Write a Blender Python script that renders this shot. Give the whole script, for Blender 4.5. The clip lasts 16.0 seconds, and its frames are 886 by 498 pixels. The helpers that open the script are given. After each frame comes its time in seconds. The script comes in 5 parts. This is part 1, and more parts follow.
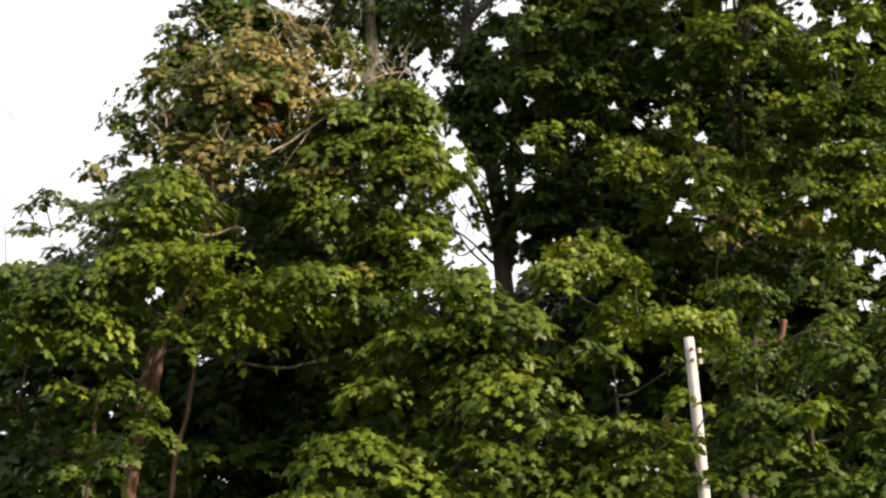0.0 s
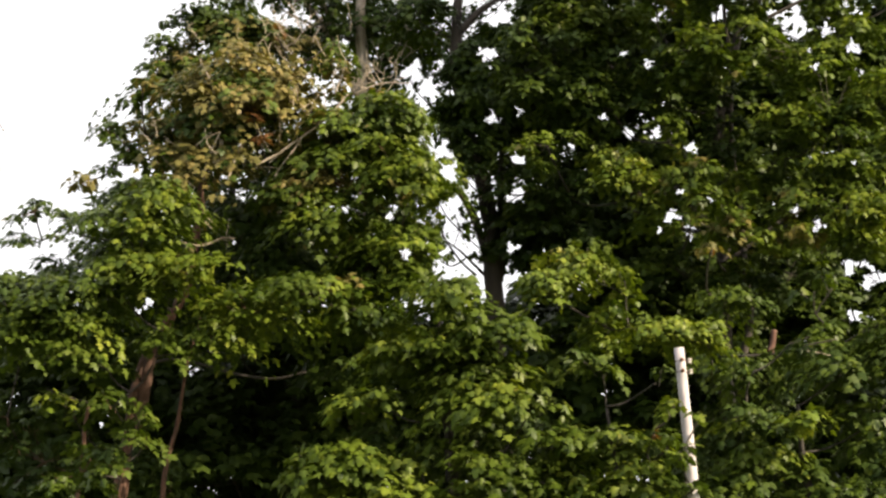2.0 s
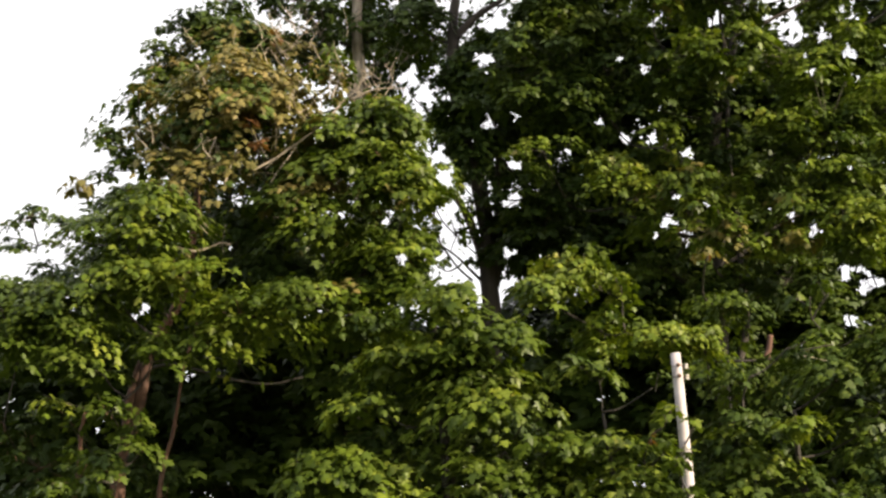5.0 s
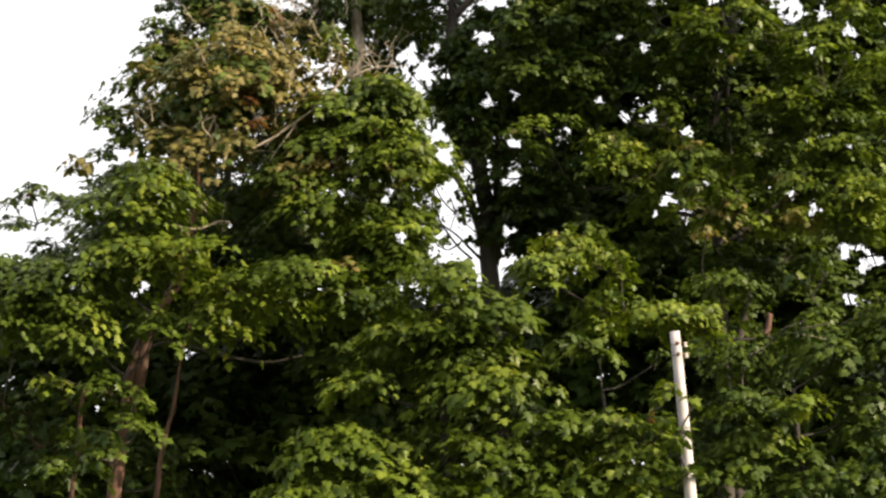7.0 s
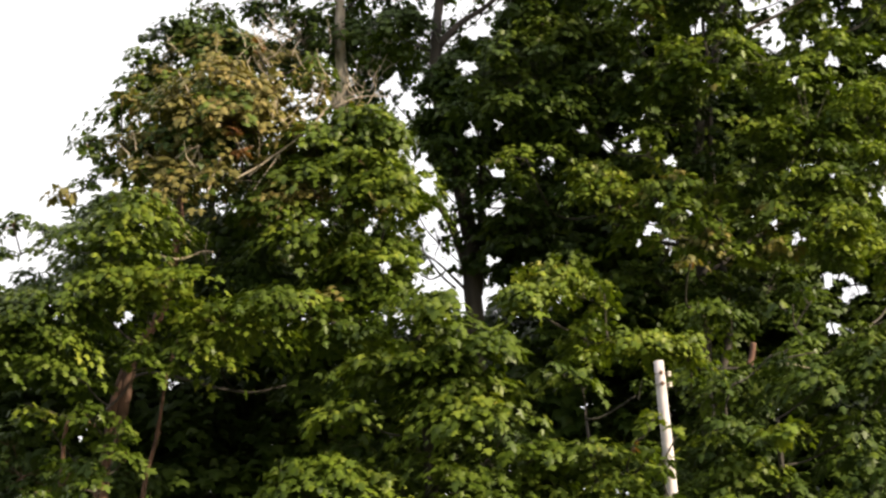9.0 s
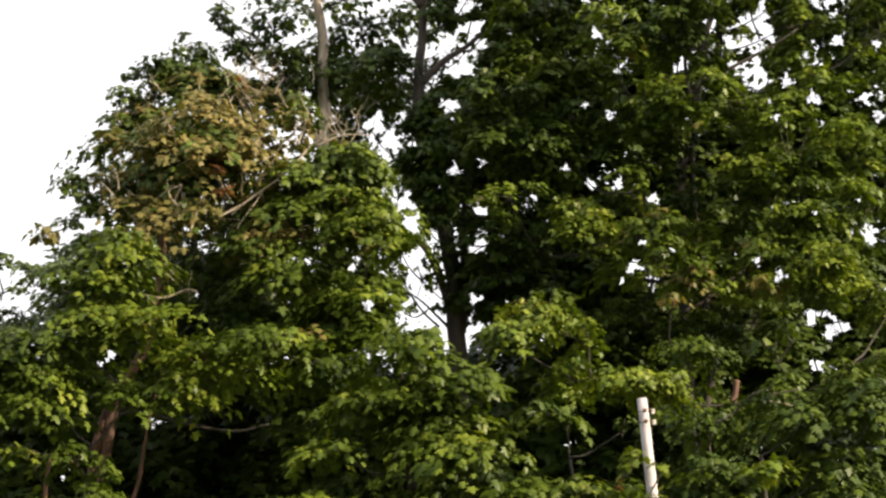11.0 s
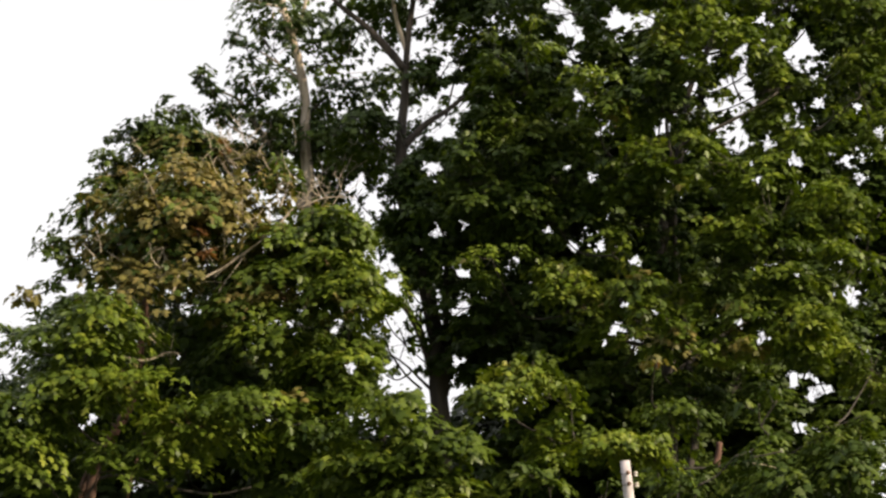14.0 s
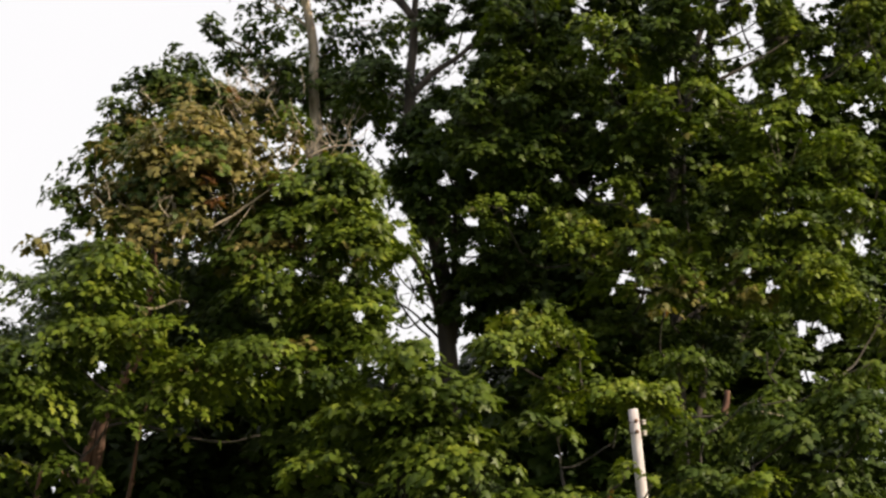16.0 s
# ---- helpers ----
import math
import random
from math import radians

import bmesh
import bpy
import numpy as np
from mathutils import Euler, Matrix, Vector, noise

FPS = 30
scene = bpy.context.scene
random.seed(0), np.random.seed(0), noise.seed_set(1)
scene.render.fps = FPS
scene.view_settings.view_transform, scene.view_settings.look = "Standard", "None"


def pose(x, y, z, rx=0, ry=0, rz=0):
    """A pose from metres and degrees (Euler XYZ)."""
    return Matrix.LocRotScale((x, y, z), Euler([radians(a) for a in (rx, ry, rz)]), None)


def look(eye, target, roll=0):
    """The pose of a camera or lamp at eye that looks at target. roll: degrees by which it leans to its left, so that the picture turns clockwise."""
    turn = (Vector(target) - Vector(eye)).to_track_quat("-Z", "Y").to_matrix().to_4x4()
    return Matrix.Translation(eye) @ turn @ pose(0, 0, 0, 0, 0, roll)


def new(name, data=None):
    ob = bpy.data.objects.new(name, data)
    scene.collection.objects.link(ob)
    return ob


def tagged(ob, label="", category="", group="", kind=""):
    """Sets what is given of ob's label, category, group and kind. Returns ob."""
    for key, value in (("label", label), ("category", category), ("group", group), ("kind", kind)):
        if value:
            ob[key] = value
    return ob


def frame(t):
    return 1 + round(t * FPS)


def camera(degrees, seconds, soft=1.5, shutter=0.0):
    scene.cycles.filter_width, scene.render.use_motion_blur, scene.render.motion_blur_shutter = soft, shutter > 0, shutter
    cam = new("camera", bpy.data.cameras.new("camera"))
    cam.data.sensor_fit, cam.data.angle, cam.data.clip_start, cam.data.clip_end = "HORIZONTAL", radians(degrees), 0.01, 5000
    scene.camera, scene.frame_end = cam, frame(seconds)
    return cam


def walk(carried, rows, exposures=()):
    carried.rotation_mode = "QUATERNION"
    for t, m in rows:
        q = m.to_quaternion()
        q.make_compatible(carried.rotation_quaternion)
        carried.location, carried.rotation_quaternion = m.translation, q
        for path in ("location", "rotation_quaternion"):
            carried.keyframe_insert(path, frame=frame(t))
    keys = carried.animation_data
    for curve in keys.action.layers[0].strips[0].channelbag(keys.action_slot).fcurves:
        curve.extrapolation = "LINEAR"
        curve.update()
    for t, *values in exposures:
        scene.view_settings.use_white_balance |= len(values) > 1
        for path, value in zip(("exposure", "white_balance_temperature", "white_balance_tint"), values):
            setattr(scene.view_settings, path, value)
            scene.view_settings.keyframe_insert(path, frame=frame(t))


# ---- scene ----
# ---- camera ----
EXPOSURES = [(0.0, 1.2), (8.0, 1.2), (10.5, 1.28), (11.5, 1.05), (12.5, 0.82), (13.5, 0.82), (14.5, 0.82), (15.0, 0.80), (16.0, 0.72)]
cam = camera(22.18, 16.0, soft=2.5)
EYE = (0.0, 0.0, 1.6)
walk(cam, [
    (0.0, pose(*EYE, 102.600, -0.000, -0.000)),
    (0.5, pose(*EYE, 102.621, 0.011, -0.053)),
    (1.0, pose(*EYE, 102.657, -0.015, -0.111)),
    (1.5, pose(*EYE, 102.839, 0.061, -0.183)),
    (2.0, pose(*EYE, 102.863, 0.057, -0.240)),
    (2.5, pose(*EYE, 102.818, 0.070, -0.214)),
    (3.0, pose(*EYE, 102.793, 0.068, -0.213)),
    (3.5, pose(*EYE, 102.863, 0.044, -0.220)),
    (4.0, pose(*EYE, 102.950, 0.055, -0.218)),
    (4.2, pose(*EYE, 102.979, 0.055, -0.218)),
    (6.3, pose(*EYE, 103.005, 0.193, -0.544)),
    (6.5, pose(*EYE, 102.597, 0.076, -0.373)),
    (7.0, pose(*EYE, 102.448, 0.062, -0.347)),
    (7.5, pose(*EYE, 102.603, 0.094, -0.386)),
    (8.0, pose(*EYE, 102.787, 0.099, -0.459)),
    (10.3, pose(*EYE, 103.702, 0.398, -0.984)),
    (10.5, pose(*EYE, 103.773, 0.398, -0.955)),
    (11.0, pose(*EYE, 104.160, 0.451, -1.117)),
    (11.5, pose(*EYE, 104.450, 0.533, -1.254)),
    (12.0, pose(*EYE, 104.653, 0.543, -1.259)),
    (12.5, pose(*EYE, 105.377, 0.621, -1.458)),
    (13.0, pose(*EYE, 105.514, 0.561, -1.302)),
    (13.5, pose(*EYE, 105.504, 0.519, -1.241)),
    (14.0, pose(*EYE, 105.738, 0.613, -1.534)),
    (14.5, pose(*EYE, 105.934, 0.731, -1.750)),
    (15.0, pose(*EYE, 105.447, 0.817, -1.930)),
    (15.5, pose(*EYE, 105.178, 0.688, -1.685)),
    (16.0, pose(*EYE, 104.433, 0.529, -1.333)),
], exposures=EXPOSURES)

# ---- world and sun ----
SUN_DIR = Vector((0.80, -0.42, 0.58)).normalized()
world = bpy.data.worlds.new("sky")
scene.world = world
world.use_nodes = True
wn = world.node_tree
sky = wn.nodes.new("ShaderNodeTexSky")
sky.sky_type = "NISHITA"
sky.sun_disc = False
sky.sun_elevation = math.asin(SUN_DIR.z)
sky.sun_rotation = math.atan2(SUN_DIR.x, SUN_DIR.y)
sky.air_density, sky.dust_density, sky.ozone_density = 1.0, 4.0, 1.0
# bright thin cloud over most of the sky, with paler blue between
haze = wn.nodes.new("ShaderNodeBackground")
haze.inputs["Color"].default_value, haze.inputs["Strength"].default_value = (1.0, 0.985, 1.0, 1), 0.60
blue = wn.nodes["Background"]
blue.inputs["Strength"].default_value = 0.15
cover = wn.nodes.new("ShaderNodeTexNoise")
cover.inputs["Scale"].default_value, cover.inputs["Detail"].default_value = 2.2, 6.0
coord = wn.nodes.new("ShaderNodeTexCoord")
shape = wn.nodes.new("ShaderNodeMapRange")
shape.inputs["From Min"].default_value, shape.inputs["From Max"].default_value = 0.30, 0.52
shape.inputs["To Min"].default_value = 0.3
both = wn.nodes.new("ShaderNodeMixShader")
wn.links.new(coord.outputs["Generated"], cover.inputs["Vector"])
# cloud stays beyond the trees; unseen sky behind is dimmed to cut fill light
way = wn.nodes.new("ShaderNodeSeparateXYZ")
fill_cut = wn.nodes.new("ShaderNodeMath")
fill_cut.operation = "MULTIPLY_ADD"
fill_cut.inputs[1].default_value = 0.30
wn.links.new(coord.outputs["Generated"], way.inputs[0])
wn.links.new(way.outputs["Y"], fill_cut.inputs[0])
wn.links.new(cover.outputs["Fac"], fill_cut.inputs[2])
wn.links.new(fill_cut.outputs[0], shape.inputs["Value"])
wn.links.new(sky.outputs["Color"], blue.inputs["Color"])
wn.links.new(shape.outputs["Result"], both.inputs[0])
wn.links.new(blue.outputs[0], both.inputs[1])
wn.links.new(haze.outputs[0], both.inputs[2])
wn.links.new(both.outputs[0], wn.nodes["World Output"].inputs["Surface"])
sun = new("sun", bpy.data.lights.new("sun", "SUN"))
sun.data.energy, sun.data.angle, sun.data.color = 5.0, radians(0.6), (1.0, 0.85, 0.62)
sun.matrix_world = look(SUN_DIR * 60, (0, 0, 0))


# ---- materials ----
def material(name):
    m = bpy.data.materials.new(name)
    m.use_nodes = True
    nodes = m.node_tree.nodes
    return m, m.node_tree, nodes["Principled BSDF"], nodes["Material Output"]


def ramp(tree, source, stops):
    r = tree.nodes.new("ShaderNodeValToRGB")
    while len(r.color_ramp.elements) < len(stops):
        r.color_ramp.elements.new(0.5)
    for e, (at, col) in zip(r.color_ramp.elements, stops):
        e.position, e.color = at, (*col, 1)
    tree.links.new(source, r.inputs["Fac"])
    return r


def noise_tex(tree, scale, detail=4.0, stretch=None):
    co = tree.nodes.new("ShaderNodeTexCoord")
    n = tree.nodes.new("ShaderNodeTexNoise")
    n.inputs["Scale"].default_value, n.inputs["Detail"].default_value = scale, detail
    if stretch:
        mp = tree.nodes.new("ShaderNodeMapping")
        mp.inputs["Scale"].default_value = stretch
        tree.links.new(co.outputs["Object"], mp.inputs["Vector"])
        tree.links.new(mp.outputs["Vector"], n.inputs["Vector"])
    else:
        tree.links.new(co.outputs["Object"], n.inputs["Vector"])
    return n


def leaf_material(name, stops, translucent=0.22, gloss=0.42):
    """Leaf blades: hue differs from leaf to leaf and, more slowly, from bough to bough; some light passes through."""
    m, t, bsdf, out = material(name)
    geo = t.nodes.new("ShaderNodeNewGeometry")
    big = noise_tex(t, 0.8, 2.0)
    mix = t.nodes.new("ShaderNodeMath")
    mix.operation = "MULTIPLY_ADD"
    mix.inputs[1].default_value = 0.5
    half = t.nodes.new("ShaderNodeMath")
    half.operation = "MULTIPLY_ADD"
    half.inputs[1].default_value, half.inputs[2].default_value = 1.1, -0.30
    t.links.new(big.outputs["Fac"], half.inputs[0])
    t.links.new(geo.outputs["Random Per Island"], mix.inputs[0])
    t.links.new(half.outputs[0], mix.inputs[2])
    r = ramp(t, mix.outputs[0], stops)
    t.links.new(r.outputs["Color"], bsdf.inputs["Base Color"])
    bsdf.inputs["Roughness"].default_value = gloss
    bsdf.inputs["Specular IOR Level"].default_value = 0.17
    tr = t.nodes.new("ShaderNodeBsdfTranslucent")
    bright = t.nodes.new("ShaderNodeMixRGB")
    bright.blend_type = "MULTIPLY"
    bright.inputs[0].default_value = 1.0
    bright.inputs[2].default_value = (1.5, 1.6, 0.5, 1)
    t.links.new(r.outputs["Color"], bright.inputs[1])
    t.links.new(bright.outputs[0], tr.inputs["Color"])
    ms = t.nodes.new("ShaderNodeMixShader")
    ms.inputs[0].default_value = translucent
    t.links.new(bsdf.outputs[0], ms.inputs[1])
    t.links.new(tr.outputs[0], ms.inputs[2])
    t.links.new(ms.outputs[0], out.inputs["Surface"])
    return m


# the palest stop paints highlights onto some of the leaves
GREEN = leaf_material("maple_leaf_green", [(0.0, (0.021, 0.037, 0.004)), (0.45, (0.044, 0.066, 0.006)), (0.8, (0.073, 0.098, 0.013)), (1.0, (0.118, 0.137, 0.032))])
# yellow-green leaves, also mixed in to brighten boughs as if in sun
YELLOW_SUNLIT = leaf_material("maple_leaf_yellow_green_sunlit", [(0.0, (0.046, 0.073, 0.007)), (0.5, (0.087, 0.119, 0.011)), (0.85, (0.140, 0.162, 0.019)), (1.0, (0.205, 0.188, 0.033))])
OLIVE = leaf_material("maple_leaf_olive", [(0.0, (0.072, 0.070, 0.019)), (0.5, (0.130, 0.112, 0.032)), (0.85, (0.185, 0.138, 0.047)), (1.0, (0.235, 0.150, 0.063))])
# dark green leaves, also mixed in where shade is put into the colour
DARK_SHADED = leaf_material("maple_leaf_dark_green_shaded", [(0.0, (0.017, 0.030, 0.005)), (0.5, (0.028, 0.046, 0.006)), (1.0, (0.048, 0.066, 0.009))], 0.10, 0.5)
RUST = leaf_material("maple_leaf_rust", [(0.0, (0.10, 0.048, 0.020)), (1.0, (0.17, 0.078, 0.030))])
LEAVES = [GREEN, YELLOW_SUNLIT, OLIVE, DARK_SHADED, RUST]


def bark_material(name, dark, light, scale=7.0, depth=0.6):
    m, t, bsdf, out = material(name)
    grain = noise_tex(t, scale, 6.0, (1.0, 1.0, 0.22))
    patch = noise_tex(t, 0.9, 3.0)
    add = t.nodes.new("ShaderNodeMath")
    add.operation = "MULTIPLY_ADD"
    add.inputs[1].default_value = 0.7
    t.links.new(grain.outputs["Fac"], add.inputs[0])
    sub = t.nodes.new("ShaderNodeMath")
    sub.operation = "MULTIPLY"
    sub.inputs[1].default_value = 0.35
    t.links.new(patch.outputs["Fac"], sub.inputs[0])
    t.links.new(sub.outputs[0], add.inputs[2])
    r = ramp(t, add.outputs[0], [(0.35, dark), (0.68, light)])
    t.links.new(r.outputs["Color"], bsdf.inputs["Base Color"])
    bsdf.inputs["Roughness"].default_value = 0.9
    b = t.nodes.new("ShaderNodeBump")
    b.inputs["Strength"].default_value, b.inputs["Distance"].default_value = depth, 0.03
    t.links.new(grain.outputs["Fac"], b.inputs["Height"])
    t.links.new(b.outputs["Normal"], bsdf.inputs["Normal"])
    return m


BARK = bark_material("maple_bark", (0.035, 0.026, 0.020), (0.13, 0.095, 0.070))
# bark darkened to carry the leaf shade on trunks and limbs
SHADED_BARK = bark_material("shaded_maple_bark", (0.014, 0.011, 0.009), (0.048, 0.037, 0.029))
# forked tree's bark, darkened for the shade on its trunk
SHADED_GREY_BARK = bark_material("shaded_grey_brown_bark", (0.017, 0.013, 0.010), (0.066, 0.049, 0.036))
RED_BARK = bark_material("reddish_bark", (0.040, 0.019, 0.012), (0.130, 0.061, 0.038))
PALE_BARK = bark_material("pale_grey_bark", (0.21, 0.160, 0.115), (0.52, 0.42, 0.32), 9.0, 0.4)
DEAD = bark_material("bleached_dead_wood", (0.20, 0.155, 0.11), (0.42, 0.345, 0.26), 12.0, 0.3)
# pale colour stands in for glare on the far trunk
GLARE_BARK = bark_material("glare_pale_bark", (0.40, 0.37, 0.42), (0.60, 0.56, 0.62), 9.0, 0.2)
POLE_WOOD = bark_material("weathered_pole_wood", (0.25, 0.218, 0.222), (0.48, 0.43, 0.435), 14.0, 0.25)

IRON, _t, _b, _o = material("rusty_iron")
_r = ramp(_t, noise_tex(_t, 40).outputs["Fac"], [(0.3, (0.05, 0.035, 0.03)), (0.7, (0.16, 0.08, 0.05))])
_t.links.new(_r.outputs["Color"], _b.inputs["Base Color"])
_b.inputs["Roughness"].default_value, _b.inputs["Metallic"].default_value = 0.7, 0.5
PORCELAIN, _t, _b, _o = material("glazed_porcelain")
_r = ramp(_t, noise_tex(_t, 25).outputs["Fac"], [(0.3, (0.34, 0.30, 0.26)), (0.7, (0.48, 0.43, 0.38))])
_t.links.new(_r.outputs["Color"], _b.inputs["Base Color"])
_b.inputs["Roughness"].default_value = 0.25
GRASS, _t, _b, _o = material("rough_grass")
_r = ramp(_t, noise_tex(_t, 1.3, 8.0).outputs["Fac"], [(0.3, (0.035, 0.055, 0.014)), (0.55, (0.07, 0.09, 0.025)), (0.75, (0.12, 0.11, 0.05))])
_t.links.new(_r.outputs["Color"], _b.inputs["Base Color"])
_b.inputs["Roughness"].default_value = 0.95


# ---- mesh helpers ----
def part(name, mesh, mats, parent=None, label="", kind=""):
    for m in mats:
        mesh.materials.append(m)
    ob = new(name, mesh)
    ob.parent = parent
    return tagged(ob, label, kind=kind)


def bm_mesh(name, bm, smooth=True):
    me = bpy.data.meshes.new(name)
    bm.to_mesh(me)
    bm.free()
    if smooth:
        me.polygons.foreach_set("use_smooth", [True] * len(me.polygons))
    return me


def smooth_path(pts, steps=6):
    """A Catmull-Rom line through the given places."""
    p = [Vector(q) for q in pts]
    p = [2 * p[0] - p[1]] + p + [2 * p[-1] - p[-2]]
    line = []
    for i in range(1, len(p) - 2):
        for k in range(steps):
            t = k / steps
            line.append(0.5 * (2 * p[i] + (p[i + 1] - p[i - 1]) * t + (2 * p[i - 1] - 5 * p[i] + 4 * p[i + 1] - p[i + 2]) * t * t
                               + (3 * p[i] - p[i - 1] - 3 * p[i + 1] + p[i + 2]) * t ** 3))
    return line + [p[-2]]


def tube(bm, line, r0, r1, sides=8, rough=0.0, flare=0.0):
    """A tapered, slightly knobbly round limb along a line."""
    rings, n = [], len(line)
    for i, c in enumerate(line):
        d = (line[min(i + 1, n - 1)] - line[max(i - 1, 0)]).normalized()
        side = d.orthogonal() if abs(d.z) < 0.05 else d.cross(Vector((0, 1, 0.01))).normalized()
        side.normalize()
        up = d.cross(side)
        f = i / (n - 1)
        r = r0 + (r1 - r0) * f + flare * max(0.0, 1 - f * 6) ** 2
        ring = []
        for k in range(sides):
            a = 2 * math.pi * k / sides
            v = c + (side * math.cos(a) + up * math.sin(a)) * r
            v += (v - c) * rough * noise.noise(v * 5.0) + (v - c) * rough * noise.noise(v * 1.7)
            ring.append(bm.verts.new(v))
        rings.append(ring)
    for a, b in zip(rings, rings[1:]):
        for k in range(sides):
            bm.faces.new((a[k], a[(k + 1) % sides], b[(k + 1) % sides], b[k]))
    bm.faces.new(reversed(rings[0]))
    bm.faces.new(rings[-1])


def limb(parent, pts, r0, r1, mat, name="limb", label="", sides=8, rough=0.18, flare=0.0, wiggle=0.05):
    base = Vector(parent.location)
    line = smooth_path(pts)
    off = random.random() * 90
    line = [c + noise.noise_vector(c * 1.3 + Vector((off, 0, 0))) * wiggle * min(1, i / 4) - base for i, c in enumerate(line)]
    bm = bmesh.new()
    tube(bm, line, r0, r1, sides, rough, flare)
    return part(name, bm_mesh(name, bm), [mat], parent, label)


# ---- foliage ----
_half = [(0.44, -0.02), (0.27, 0.24), (0.72, 0.50), (0.22, 0.52), (0.27, 0.74)]
LEAF = [np.array([(0.0, 0.06)] + _half + [(0.0, 1.08)] + [(-x, y) for x, y in reversed(_half)])]
_tri = np.array([(0, 1, 2), (0, 2, 4), (2, 3, 4), (0, 4, 6), (4, 5, 6)])
LEAF.append(np.concatenate([_tri, np.where(_tri == 0, 0, 12 - _tri)[:, ::-1]]))
# a plainer outline for leaves deep in the shade
SHADE_LEAF = [np.array([(0.0, 0.05), (0.42, 0.05), (0.66, 0.52), (0.22, 0.58), (0.0, 1.05), (-0.22, 0.58), (-0.66, 0.52), (-0.42, 0.05)]),
              np.array([(0, 1, 2), (0, 2, 3), (0, 3, 4), (0, 4, 5), (0, 5, 6), (0, 6, 7)])]
rng = np.random.default_rng(7)
# sky chinks cut through every crown along the camera's sight lines, to fit its view: x, height and half width, 40 m out
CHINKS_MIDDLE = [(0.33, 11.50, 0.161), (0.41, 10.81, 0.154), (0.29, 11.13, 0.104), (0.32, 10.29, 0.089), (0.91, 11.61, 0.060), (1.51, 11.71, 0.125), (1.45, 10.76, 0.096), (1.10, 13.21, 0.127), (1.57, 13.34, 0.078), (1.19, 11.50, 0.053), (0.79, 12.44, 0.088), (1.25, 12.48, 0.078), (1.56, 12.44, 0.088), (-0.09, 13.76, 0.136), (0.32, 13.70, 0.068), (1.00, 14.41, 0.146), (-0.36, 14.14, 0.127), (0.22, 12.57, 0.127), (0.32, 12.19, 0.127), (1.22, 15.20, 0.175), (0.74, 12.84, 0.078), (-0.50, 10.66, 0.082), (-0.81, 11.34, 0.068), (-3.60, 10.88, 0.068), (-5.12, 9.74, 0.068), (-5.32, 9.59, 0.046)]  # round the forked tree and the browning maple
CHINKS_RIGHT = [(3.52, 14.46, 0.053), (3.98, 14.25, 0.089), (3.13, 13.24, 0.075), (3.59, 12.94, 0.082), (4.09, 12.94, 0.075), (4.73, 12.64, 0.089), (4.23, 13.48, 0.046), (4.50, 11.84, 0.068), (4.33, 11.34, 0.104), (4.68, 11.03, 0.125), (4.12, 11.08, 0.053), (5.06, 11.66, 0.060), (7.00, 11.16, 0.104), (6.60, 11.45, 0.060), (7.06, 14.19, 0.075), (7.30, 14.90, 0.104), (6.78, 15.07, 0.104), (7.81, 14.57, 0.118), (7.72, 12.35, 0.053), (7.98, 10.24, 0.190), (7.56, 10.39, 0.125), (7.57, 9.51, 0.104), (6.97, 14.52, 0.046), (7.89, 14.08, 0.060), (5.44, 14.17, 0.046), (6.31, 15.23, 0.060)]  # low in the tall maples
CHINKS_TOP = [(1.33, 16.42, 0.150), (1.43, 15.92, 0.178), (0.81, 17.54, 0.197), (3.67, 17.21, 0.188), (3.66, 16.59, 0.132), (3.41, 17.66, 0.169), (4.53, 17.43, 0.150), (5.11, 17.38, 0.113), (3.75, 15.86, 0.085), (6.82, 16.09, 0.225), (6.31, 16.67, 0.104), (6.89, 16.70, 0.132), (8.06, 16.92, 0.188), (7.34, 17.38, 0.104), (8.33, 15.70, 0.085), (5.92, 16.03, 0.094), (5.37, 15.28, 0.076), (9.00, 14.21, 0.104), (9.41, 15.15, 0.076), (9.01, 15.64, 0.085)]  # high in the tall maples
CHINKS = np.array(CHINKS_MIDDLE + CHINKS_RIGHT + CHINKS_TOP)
SPRAYS = 2.4  # leaf sprays for each square metre of a bough


def unit(v):
    return v / np.maximum(np.linalg.norm(v, axis=-1, keepdims=True), 1e-9)


def leaf_mesh(name, at, tip, normal, size, mats, outline=LEAF):
    """One mesh of folded, five-lobed leaves: stalk end, direction of the tip, upper side, length and material of each."""
    n = len(at)
    tip = unit(tip)
    side = unit(np.cross(tip, normal))
    up = np.cross(side, tip)
    leaf_xy, leaf_tri = outline
    x, y = leaf_xy[:, 0], leaf_xy[:, 1]
    fold = rng.uniform(0.05, 0.55, (n, 1)) * np.abs(x)[None] + rng.uniform(0.0, 0.35, (n, 1)) * (y ** 2)[None]
    wide = rng.uniform(0.8, 1.1, (n, 1)) * x[None]
    co = at[:, None, :] + size[:, None, None] * (wide[..., None] * side[:, None] + y[None, :, None] * tip[:, None] - fold[..., None] * up[:, None])
    nv, nt = len(leaf_xy), len(leaf_tri)
    idx = (np.arange(n)[:, None, None] * nv + leaf_tri[None]).reshape(-1)
    me = bpy.data.meshes.new(name)
    me.vertices.add(n * nv)
    me.vertices.foreach_set("co", co.reshape(-1).astype(np.float32))
    me.loops.add(n * nt * 3)
    me.loops.foreach_set("vertex_index", idx.astype(np.int32))
    me.polygons.add(n * nt)
    me.polygons.foreach_set("loop_start", np.arange(0, n * nt * 3, 3, dtype=np.int32))
    me.polygons.foreach_set("material_index", np.repeat(mats, nt).astype(np.int32))
    me.update(calc_edges=True)
    return me


